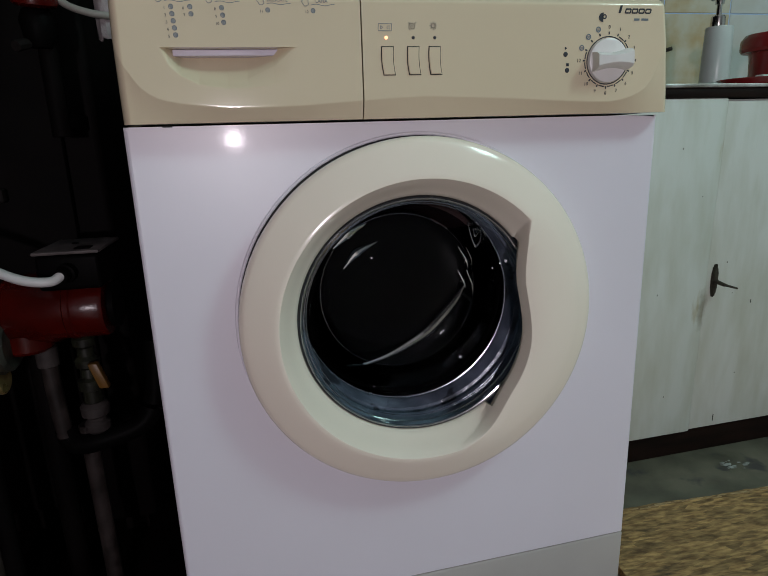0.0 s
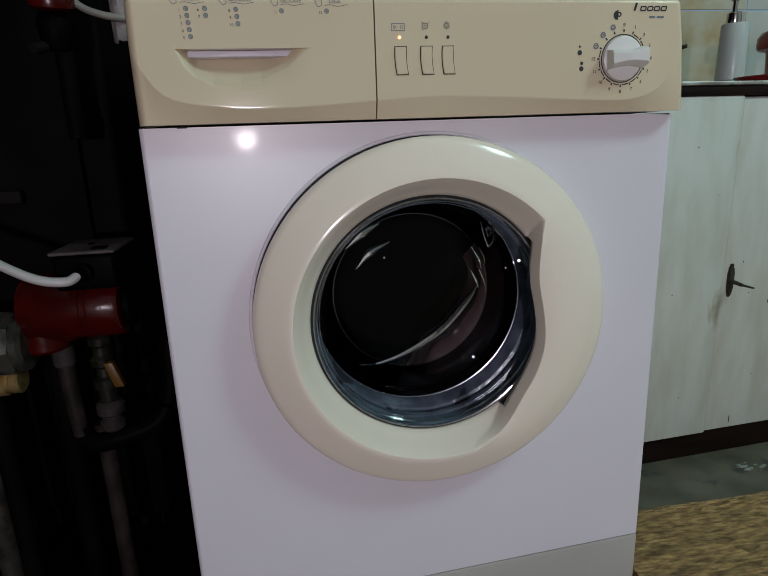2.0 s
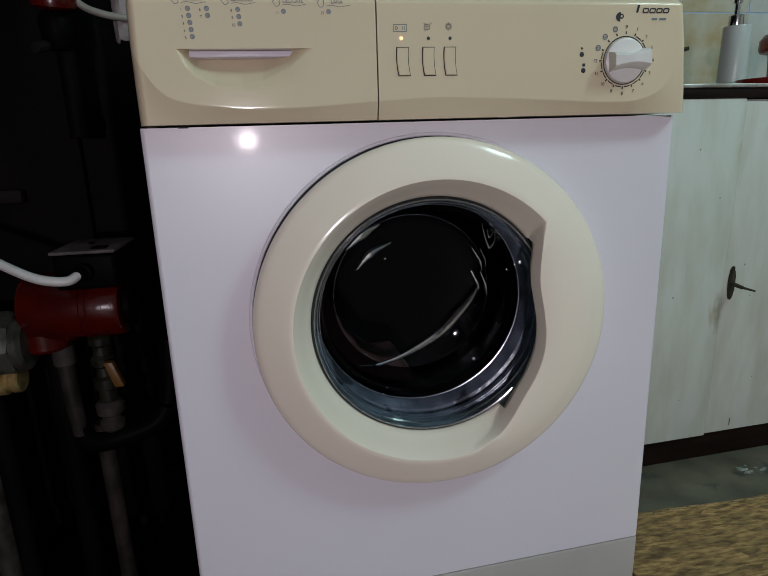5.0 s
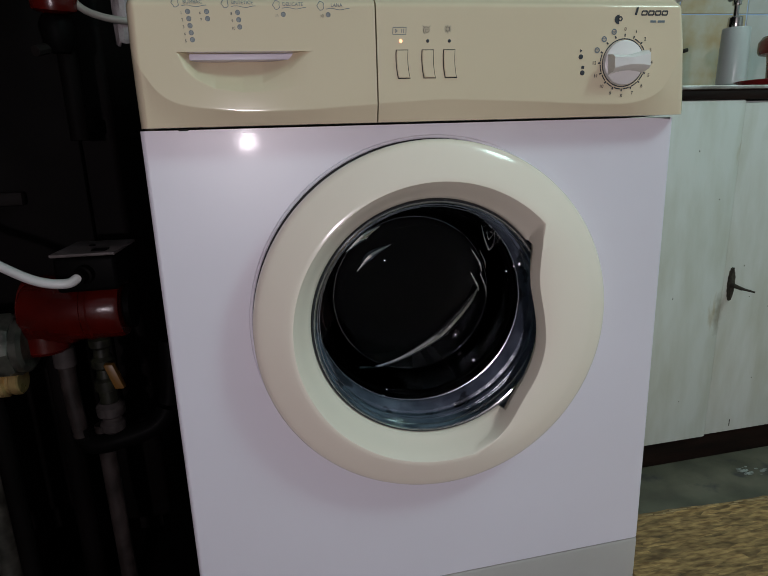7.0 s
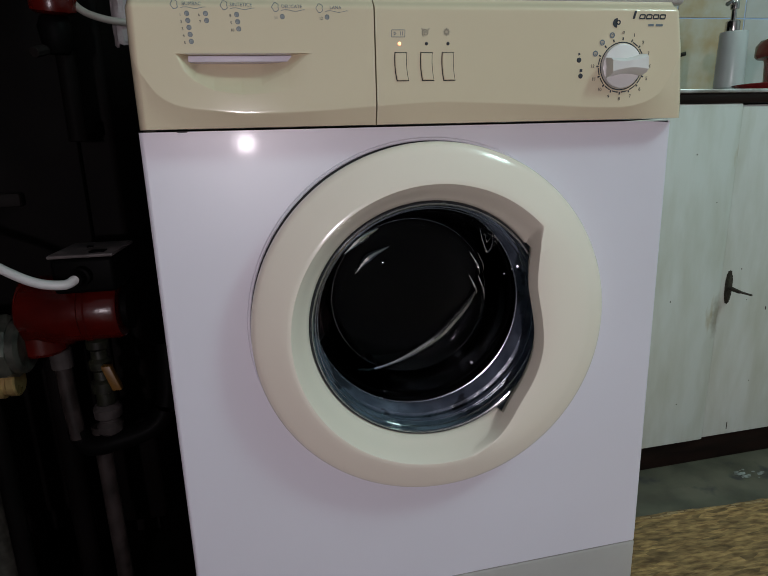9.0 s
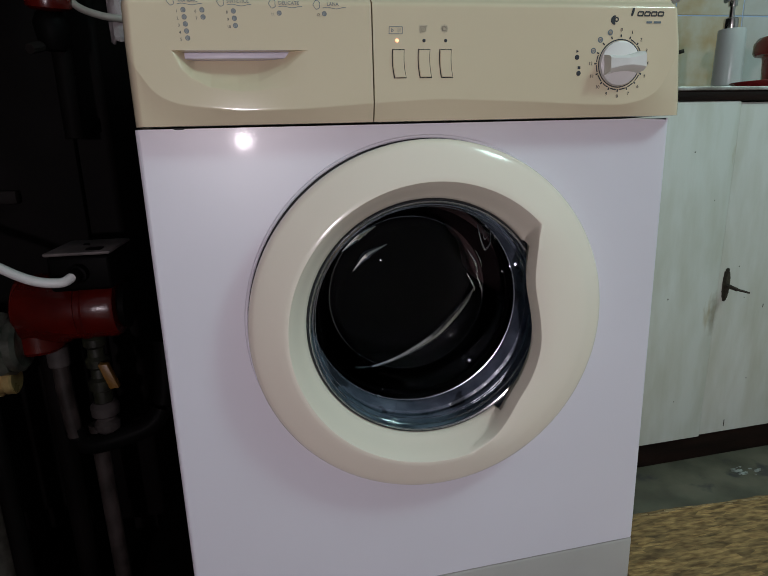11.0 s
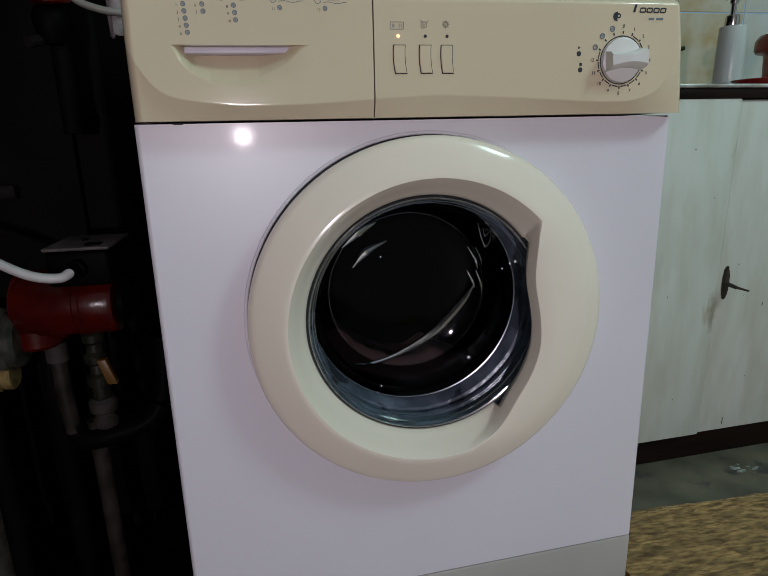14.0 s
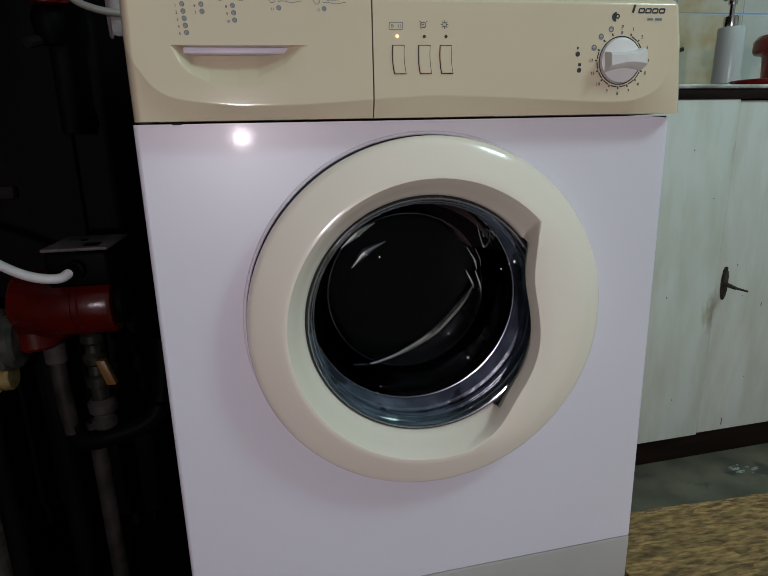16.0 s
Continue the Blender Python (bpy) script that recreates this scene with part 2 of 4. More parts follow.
def tube(points, r, steps=12, per=8):
    bm = bmesh.new()
    pts = curve_points(points, per)
    rings, up = [], Vector((0.31, 0.2, 0.93))
    for i, p in enumerate(pts):
        d = (pts[min(i + 1, len(pts) - 1)] - pts[max(i - 1, 0)]).normalized()
        u = d.cross(up).normalized()
        w = d.cross(u)
        rings.append([bm.verts.new(p + r * (math.cos(a) * u + math.sin(a) * w)) for a in [2 * math.pi * k / steps for k in range(steps)]])
    for a, b in zip(rings, rings[1:]):
        for k in range(steps):
            bm.faces.new((a[k], a[(k + 1) % steps], b[(k + 1) % steps], b[k]))
    bm.faces.new(rings[0])
    bm.faces.new(rings[-1])
    return bm


def lettering(text, size, at, mat, parent, name, bold=0.0):
    """Words with the built-in font, facing -y, centred at their place."""
    cu = bpy.data.curves.new(name, "FONT")
    cu.body, cu.size, cu.align_x, cu.align_y, cu.extrude, cu.offset = text, size, "CENTER", "CENTER", 0.00012, bold
    cu.resolution_u = 3
    tmp = bpy.data.objects.new("tmp", cu)
    scene.collection.objects.link(tmp)
    me = bpy.data.meshes.new_from_object(tmp.evaluated_get(bpy.context.evaluated_depsgraph_get()))
    bpy.data.objects.remove(tmp)
    me.materials.clear()
    me.materials.append(mat)
    ob = new(name, me)
    ob.matrix_basis = pose(*at, 90, 0, 0)
    ob.parent = parent
    return ob


def thing(name, label, category, group="", at=(0, 0, 0)):
    ob = new(name)
    ob.location = at
    ob.empty_display_size = 0.05
    return tagged(ob, label, category, group)


# ---- room ----
def structure(name, bm, mat, label=""):
    return tagged(finish(bm, name, mat, label=label, angle=30), label, name.split("_")[0], kind="structure")


structure("floor", box(-1.9, 2.6, -3.0, 1.05, -0.1, 0.0), CONCRETE, "worn grey concrete floor with dark stains")
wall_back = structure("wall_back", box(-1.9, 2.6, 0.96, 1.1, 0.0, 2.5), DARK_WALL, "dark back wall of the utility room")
# unseen walls and ceiling, added to close the room and throw back fill light
structure("wall_west", box(-2.0, -1.9, -3.0, 1.1, 0.0, 2.5), DARK_WALL, "unseen dark side wall, added to close the room")
structure("wall_east", box(2.6, 2.7, -3.0, 1.1, 0.0, 2.5), PLASTER, "unseen pale side wall, added to bounce light")
structure("wall_front", box(-1.9, 2.6, -3.1, -3.0, 0.0, 2.5), FRONT_PLASTER, "unseen dull wall opposite the machine, added to bounce light")
structure("ceiling", box(-2.0, 2.7, -3.1, 1.1, 2.5, 2.6), PLASTER, "unseen pale ceiling, added to bounce light")


# ---- washing machine ----
CX, CZ = 0.003, 0.480          # axis of the door and drum
machine = thing("washing_machine", "white front-loading washing machine with ivory control panel and round door, running", "washing machine")


def skirt_rise(x):
    """The joint over the kick plate climbs a little to one side."""
    return 0.055 * (x - 0.24)


def make_body():
    bm = bmesh.new()
    z0, z1, w, c, deep, hole = 0.1232, 0.7045, 0.2980, 0.005, 0.50, 0.186
    # sides and back, with rounded front corners
    plan = [(-w + c - c * math.sin(a), c - c * math.cos(a)) for a in [k * math.pi / 10 for k in range(6)]]
    plan += [(-w, deep), (w, deep)] + [(-x, y) for x, y in reversed(plan)]
    lo = [bm.verts.new((x, y, z0)) for x, y in plan]
    hi = [bm.verts.new((x, y, z1)) for x, y in plan]
    for k in range(len(plan) - 1):
        bm.faces.new((lo[k], lo[k + 1], hi[k + 1], hi[k]))
    # front sheet with the round opening
    n, e = 96, w - c
    inner, inner2, outer = [], [], []
    for k in range(n):
        a = 2 * math.pi * k / n
        dx, dz = math.cos(a), math.sin(a)
        inner.append(bm.verts.new((CX + hole * dx, 0, CZ + hole * dz)))
        inner2.append(bm.verts.new((CX + (hole - 0.006) * dx, 0.012, CZ + (hole - 0.006) * dz)))
        s = min((e - CX * (1 if dx > 0 else -1)) / abs(dx) if abs(dx) > 1e-6 else 9, ((z1 - CZ) if dz > 0 else (CZ - z0)) / abs(dz) if abs(dz) > 1e-6 else 9)
        outer.append(bm.verts.new((CX + s * dx, 0, CZ + s * dz)))
    for k in range(n):
        j = (k + 1) % n
        bm.faces.new((inner[k], inner[j], outer[j], outer[k]))
        bm.faces.new((inner2[k], inner2[j], inner[j], inner[k]))
    for sx in (-1, 1):
        for z in (z0, z1):
            near = sorted((v for v in outer), key=lambda v: (v.co.x - sx * e) ** 2 + (v.co.z - z) ** 2)[:2]
            near.sort(key=lambda v: v.co.z)
            if (near[0].co.x - sx * e) ** 2 + (near[0].co.z - z) ** 2 > 1e-10:
                bm.faces.new((near[0], near[1], bm.verts.new((sx * e, 0, z))))
    # turned-in lower and upper lips
    for z, d in ((z0, 1), (z1, -1)):
        a, b = bm.verts.new((-e, 0, z)), bm.verts.new((e, 0, z))
        bm.faces.new((a, b, bm.verts.new((e, 0.02, z)), bm.verts.new((-e, 0.02, z))))
    for v in bm.verts:
        if v.co.z < z0 + 0.001:
            v.co.z += skirt_rise(v.co.x)
        if v.co.x > 0.29:
            v.co.x += 0.006 * (z1 - v.co.z) / (z1 - z0)
        elif v.co.x < -0.29:
            v.co.x -= 0.0025
    return part("body", bm, ENAMEL, machine, "white enamelled sheet steel", 25)


make_body()
# kick plate and feet
kick = box(-0.3000, 0.3040, 0.0005, 0.02, 0.022, 0.1208, 0.0032, 3)
for v in kick.verts:
    if v.co.z > 0.1:
        v.co.z += skirt_rise(v.co.x)
part("kick_plate", kick, KICK, machine, "dull greyish white kick plate")
for fx in (-0.25, 0.25):
    for fy in (0.06, 0.44):
        part("foot", rod((fx, fy, 0), (fx, fy, 0.03), 0.02), BLACK_PLASTIC, machine)
part("base_frame", box(-0.29, 0.29, 0.02, 0.49, 0.03, 0.088, 0.004), TUB, machine)
part("worktop", box(-0.2975, 0.2975, -0.006, 0.50, 0.828, 0.85, 0.006, 3), KICK, machine)
part("panel_backing", box(-0.288, 0.288, 0.006, 0.49, 0.7065, 0.827, 0.002), BLACK_GAP, machine)

# front fascia as a shaped shell: face, lower swept bevel, rounded ends, grip recess
BX = [-0.2975, -0.292, -0.286, -0.273, -0.251, -0.192, -0.125, -0.06, 0.007, 0.093, 0.180, 0.223, 0.258, 0.276, 0.284, 0.2975]
BZ = [0.790, 0.772, 0.756, 0.736, 0.7265, 0.719, 0.7205, 0.7245, 0.728, 0.7245, 0.7195, 0.7185, 0.729, 0.752, 0.768, 0.79]
SEAM_X = -0.0585
FACE_Y = -0.030


def smooth(t):
    t = max(0.0, min(1.0, t))
    return t * t * (3 - 2 * t)


def sweep_line(x):
    reach = min(0.016, max(0.004, 0.30 - abs(x)))
    return sum(w * float(np.interp(x + d * reach, BX, BZ)) for d, w in ((-1, 0.12), (-0.5, 0.22), (0, 0.32), (0.5, 0.22), (1, 0.12)))


# detergent grip: lower rim and inner floor line, as shares of the width and of the height
GRIP_U = [0.0, 0.03, 0.06, 0.12, 0.25, 0.45, 0.6, 0.8, 0.93, 1.0]
GRIP_RIM = [0.0, 0.30, 0.46, 0.66, 0.90, 1.0, 0.99, 0.92, 0.80, 0.66]
GRIP_FLOOR = [0.0, 0.16, 0.32, 0.54, 0.76, 0.83, 0.76, 0.46, 0.12, 0.0]


def grip_depth(x, z):
    u, d = (x + 0.2503) / 0.1300, (0.775 - z) / 0.0370
    if not (0 < u < 1 and 0 <= d):
        return 0.0
    rim, low = float(np.interp(u, GRIP_U, GRIP_RIM)), float(np.interp(u, GRIP_U, GRIP_FLOOR))
    if d >= rim:
        return 0.0
    fade = (1 - smooth((u - 0.60) / 0.40)) * (0.06 + 0.94 * smooth(u / 0.14))
    if d <= low:
        return fade * (0.0060 + 0.0280 * (1 - d / low))
    return fade * 0.0060 * min(1.0, (rim - d) / max(0.05, rim - low))


def fascia_y(x, z):
    d = z - sweep_line(x)
    k = 0.0004
    fall = -d if -d > 12 * k else (0.0 if d > 12 * k else k * math.log1p(math.exp(-d / k)))
    y = FACE_Y + min(0.0085, 0.0085 * fall / max(0.012, sweep_line(x) - 0.7055))
    edge = 0.2975 - abs(x)
    if edge < 0.012:
        k = 1 - edge / 0.012
        y = min(0.004, y + 0.026 * (1 - math.sqrt(max(0.0, 1 - k * k))))
    if z > 0.816:
        y += 0.010 * smooth((z - 0.816) / 0.011)
    if z <= 0.775:
        y += grip_depth(x, z)
    return y


def edge_x(x, z):
    """The ends of the panel lean in towards the top."""
    t = max(0.0, (z - 0.7065) / 0.12) ** 1.2
    return x - 0.018 * t * smooth((x - 0.24) / 0.05) + 0.003 * t * smooth((-0.24 - x) / 0.05) + 0.0025 * smooth((x - 0.24) / 0.05) * (1 - min(1.0, (z - 0.7065) / 0.06))


def fascia(name, x0, x1, cols, label):
    xs = np.linspace(x0, x1, cols)
    bm = bmesh.new()
    grid = []
    for x in xs:
        zb = min(sweep_line(x), 0.772)
        zs = list(np.linspace(0.7065, zb - 0.0028, 8)) + list(np.linspace(zb - 0.0021, zb + 0.0021, 11)) + list(np.linspace(zb + 0.0028, 0.7750, 56)) + [0.7752] + list(np.linspace(0.776, 0.827, 26))
        grid.append([bm.verts.new((edge_x(x, z), fascia_y(x, z), z)) for z in zs])
    for a, b in zip(grid, grid[1:]):
        for k in range(len(a) - 1):
            bm.faces.new((a[k], b[k], b[k + 1], a[k + 1]))
    rim = [e for e in bm.edges if e.is_boundary]
    ext = bmesh.ops.extrude_edge_only(bm, edges=rim)
    for v in ext["geom"]:
        if isinstance(v, bmesh.types.BMVert):
            v.co.y = max(v.co.y + 0.004, 0.008)
    return part(name, bm, IVORY, machine, label, 50)


fascia("drawer_front", -0.2975, SEAM_X - 0.0007, 300, "ivory plastic detergent drawer front with a half-moon grip")
panel = fascia("control_panel", SEAM_X + 0.0007, 0.2975, 190, "ivory plastic control panel with printed dial")
part("drawer_insert", box(-0.2410, -0.1365, -0.0185, 0.002, 0.7690, 0.7749, 0.001), LILAC, machine, "pale lilac plastic strip in the grip")


# buttons with waisted sides, set in a dark gap
def button_outline(x, grow):
    pts = []
    for side in (1, -1):
        for k in range(9):
            t = k / 8 * 2 - 1
            z = t * (0.0130 + grow) * side
            lean = -0.0008 * (z / 0.013)
            bow = 0.0011 * (1 - t * t)
            pts.append((x + lean + side * (0.0056 + grow) - bow, z))
    return pts


def prism(outline, zc, y0, y1, bevel=0.0):
    bm = bmesh.new()
    f = bm.faces.new([bm.verts.new((px, y1, zc + pz)) for px, pz in outline])
    r = bmesh.ops.extrude_face_region(bm, geom=[f])
    top = [v for v in r["geom"] if isinstance(v, bmesh.types.BMVert)]
    for v in top:
        v.co.y = y0
    if bevel:
        tops = set(top)
        bmesh.ops.bevel(bm, geom=[e for e in bm.edges if e.verts[0] in tops and e.verts[1] in tops], offset=bevel, segments=2, affect="EDGES")
    return bm


for bx in (-0.0318, -0.0052, 0.0172):
    hold = part("button", prism(button_outline(bx, 0.0), 0.762, FACE_Y - 0.0016, FACE_Y + 0.004, 0.0006), IVORY, machine)
    part("button_gap", prism(button_outline(bx, 0.0008), 0.762, FACE_Y - 0.0003, FACE_Y + 0.001), BLACK_GAP, hold)
FY = FACE_Y - 0.0004
for k, lx in enumerate((-0.0338, -0.0060, 0.0165)):
    led = part("indicator_light", lathe([(0, 0.0012), (0.0011, 0.0009), (0.0017, 0), (0.0017, -0.002), (0, -0.002)], axis((lx, FACE_Y, 0.7838), (0, -1, 0)), 20),
               LED_ON if k == 0 else INK, machine, "glowing orange-red light" if k == 0 else "unlit dark light")
for lx, lz in ((0.1605, 0.7675), (0.1632, 0.7515)):
    part("indicator_light", lathe([(0, 0.001), (0.0022, 0.0006), (0.0026, 0), (0.0026, -0.002), (0, -0.002)], axis((lx, FACE_Y, lz), (0, -1, 0)), 20), INK, machine)


# printed marks
def flat_ring(r0, r1, at, a0=0, a1=360, steps=28):
    bm = bmesh.new()
    pts = [radians(a0 + (a1 - a0) * k / steps) for k in range(steps + 1)]
    for a, b in zip(pts, pts[1:]):
        q = [(r0, a), (r0, b), (r1, b), (r1, a)] if r0 > 0 else [(0, a), (r1, b), (r1, a)]
        bm.faces.new([bm.verts.new((at[0] + r * math.sin(t), FY, at[1] + r * math.cos(t))) for r, t in q])
    return bm


def add_stroke(bm, pts, width):
    for (x0, z0), (x1, z1) in zip(pts, pts[1:]):
        d = Vector((x1 - x0, z1 - z0))
        n = Vector((-d.y, d.x)).normalized() * width / 2
        bm.faces.new([bm.verts.new((px, FY, pz)) for px, pz in ((x0 + n.x, z0 + n.y), (x1 + n.x, z1 + n.y), (x1 - n.x, z1 - n.y), (x0 - n.x, z0 - n.y))])


def strokes(name, lines, width, mat=INK, parent=None):
    bm = bmesh.new()
    for pts in lines:
        add_stroke(bm, pts, width)
    return part(name, bm, mat, parent or machine)


def printed(name, bm, mat=INK):
    return part(name, bm, mat, machine)


# start/pause, spin and light symbols over the buttons
strokes("start_symbol", [[(-0.0418, 0.7900), (-0.0284, 0.7900), (-0.0280, 0.7965), (-0.0414, 0.7965), (-0.0418, 0.7900)],
                         [(-0.0392, 0.7916), (-0.0370, 0.7932), (-0.0392, 0.7948), (-0.0392, 0.7916)],
                         [(-0.0326, 0.7914), (-0.0326, 0.7950)], [(-0.0306, 0.7914), (-0.0306, 0.7950)]], 0.0006, INK_GREY)
spiral = [(-0.0070 + 0.00105 * (0.6 + k * 0.16) * math.cos(k * 0.55), 0.7938 + 0.00105 * (0.6 + k * 0.16) * math.sin(k * 0.55)) for k in range(20)]
strokes("spin_symbol", [spiral, [(-0.0112, 0.7980), (-0.0092, 0.7966)], [(-0.0028, 0.7980), (-0.0046, 0.7966)]], 0.0006)
strokes("light_symbol", [[(0.0148 + 0.0020 * math.cos(a), 0.7948 + 0.0020 * math.sin(a)), (0.0148 + 0.0040 * math.cos(a), 0.7948 + 0.0040 * math.sin(a))] for a in [k * math.pi / 4 for k in range(8)]]
        + [[(0.0148 + 0.0019 * math.cos(k * math.pi / 8), 0.7948 + 0.0019 * math.sin(k * math.pi / 8)) for k in range(17)]], 0.0006)
# play and stop marks
strokes("play_mark", [[(0.1596, 0.7748), (0.1596, 0.7720)], [(0.1604, 0.7743), (0.1604, 0.7725)], [(0.1612, 0.7738), (0.1612, 0.7730)]], 0.0009)
strokes("stop_mark", [[(0.1616, 0.7570), (0.1648, 0.7570)]], 0.0030)

# dial
KX, KZ = 0.2095, 0.7610
printed("dial_ring", flat_ring(0.0234, 0.0246, (KX, KZ), 0, 360, 60))
for k in range(16):
    a = k * 22.5
    rr = (0.0262, 0.0290)
    printed("dial_tick", flat_ring(rr[0], rr[1], (KX, KZ), a - 1.6, a + 1.6, 2))
    if k in (1, 2, 3, 5, 6, 7, 8, 9, 10, 11, 12):
        printed("dial_arc", flat_ring(0.0259, 0.0271, (KX, KZ), a + 3.5, a + 19, 5))
    at = (KX + 0.0335 * math.sin(radians(a)), FY, KZ + 0.0335 * math.cos(radians(a)))
    if k <= 12:
        lettering(str(k), 0.0050, at, INK, machine, "dial_number")
    else:
        printed("dial_symbol", flat_ring(0.0018, 0.0030, (at[0], at[2]), 0, 360, 20), INK_GREY)
        strokes("dial_symbol", [[(at[0] - 0.0016, at[2] + 0.0005), (at[0] + 0.0016, at[2] + 0.0005)], [(at[0] - 0.0014, at[2] - 0.0008), (at[0] + 0.0014, at[2] - 0.0008)]], 0.0006, INK_GREY)
# maker's mark as plain shapes: half disc, slanted bar row and a thin line below
printed("maker_disc", flat_ring(0.0, 0.0046, (0.2010, 0.8040), 170, 370, 20))
printed("maker_disc", flat_ring(0.0012, 0.0026, (0.2028, 0.8046), 0, 360, 16))
mark = [[(0.2226, 0.8158), (0.2206, 0.8082)], [(0.2214, 0.8158), (0.2194, 0.8082)]]
for k in range(4):
    u = 0.2275 + k * 0.0079
    mark += [[(u, 0.8122), (u - 0.0008, 0.8084), (u + 0.0050, 0.8084), (u + 0.0057, 0.8122), (u, 0.8122)]]
strokes("maker_mark", mark, 0.0014)
strokes("model_mark", [[(0.2375, 0.8020), (0.2440, 0.8020)], [(0.2462, 0.8020), (0.2545, 0.8020)]], 0.0022, INK_GREY)

# programme table on the drawer front
for head, hx, hz, col in (("BUMBAC", -0.2310, 0.8185, ((-0.2360, 5, 1, 0.8102, 0.0061), (-0.2190, 2, 6, 0.8102, 0.0061))),
                          ("SINTETICE", -0.1860, 0.8180, ((-0.1905, 3, 8, 0.8095, 0.0063),)),
                          ("DELICATE", -0.1385, 0.8168, ((-0.1480, 1, 11, 0.8080, 0.006),)),
                          ("LANA", -0.0965, 0.8162, ((-0.1050, 1, 12, 0.8078, 0.006),))):
    lettering(head, 0.0044, (hx, FY, hz), INK_GREY, machine, "programme_heading")
    strokes("heading_line", [[(hx - 0.010 + 0.0025 * k, hz - 0.0034 + 0.0007 * math.sin(k * 0.9)) for k in range(10)]], 0.0005, INK_GREY)
    sx = hx - 0.0155
    strokes("heading_symbol", [[(sx + 0.0036 * math.cos(a) * (1 if k % 2 else 0.7), hz - 0.0006 + 0.0040 * math.sin(a)) for k, a in enumerate([j * math.pi / 5 for j in range(11)])]], 0.0006, INK_GREY)
    for cx0, count, first, top, gap in col:
        for k in range(count):
            px, pz = cx0 + 0.0004 * k, top - k * gap
            printed("programme_dot", flat_ring(0.0, 0.0017, (px + 0.0002, pz + 0.0002), 0, 360, 18), INK_PALE)
            printed("programme_dot", flat_ring(0.0016, 0.0023, (px, pz), 0, 360, 18), INK_GREY)
            lettering(str(first + k), 0.0036, (px - 0.0060, FY, pz - 0.0012), INK, machine, "programme_number")

# knob
knob = part("knob", lathe([(0, 0.0042), (0.0195, 0.0040), (0.0222, 0.0030), (0.0230, 0.0), (0, 0.0)], axis((KX, FACE_Y, KZ), (0, -1, 0)), 48), KNOB, machine, "white plastic programme knob")


def make_grip():
    bm = bmesh.new()
    rows = []
    for t in [k / 12 for k in range(13)]:
        x = -0.0195 + 0.0405 * t
        half = 0.0082 - 0.0024 * math.sin(math.pi * t) + 0.0008 * t
        top = 0.0195 - 0.004 * abs(t - 0.5)
        rows.append([bm.verts.new((x, -h, z)) for h, z in ((0.003, -half * 1.35), (top - 0.003, -half), (top, -half + 0.0028), (top, half - 0.0028), (top - 0.003, half), (0.003, half * 1.2))])
    for a, b in zip(rows, rows[1:]):
        for k in range(5):
            bm.faces.new((a[k], a[k + 1], b[k + 1], b[k]))
    bm.faces.new(rows[0])
    bm.faces.new(rows[-1])
    g = part("grip", bm, KNOB, knob, angle=40)
    g.matrix_basis = pose(KX, FACE_Y, KZ, 0, -4, 0)


make_grip()

# door: moulded ring with a straight-edged finger grip on the opening side
door = part("door", bmesh.new(), None, machine, "round cream plastic door, closed")


GRIP_A = [-75, -63, -55, -45, -25, -12, -5, 5, 15, 24, 30, 35, 40, 43.8]
GRIP_R = [0.1640, 0.158, 0.149, 0.138, 0.132, 0.128, 0.1245, 0.1215, 0.1205, 0.1238, 0.132, 0.141, 0.152, 0.1640]


def grip_edge(ang):
    """Radius of the lip along the finger grip: eased, but with a sharp upper corner."""
    reach = 5.0 * smooth((36 - ang) / 10) * smooth((ang + 75) / 10)
    return sum(w * float(np.interp(ang + d * reach, GRIP_A, GRIP_R)) for d, w in ((-1, 0.2), (-0.5, 0.2), (0, 0.2), (0.5, 0.2), (1, 0.2)))


FLANK_R = [0.1445, 0.1470, 0.1505, 0.1550, 0.1590, 0.1622, 0.1645]
FLANK_Y = [-0.0120, -0.0155, -0.0210, -0.0290, -0.0365, -0.0415, -0.0452]


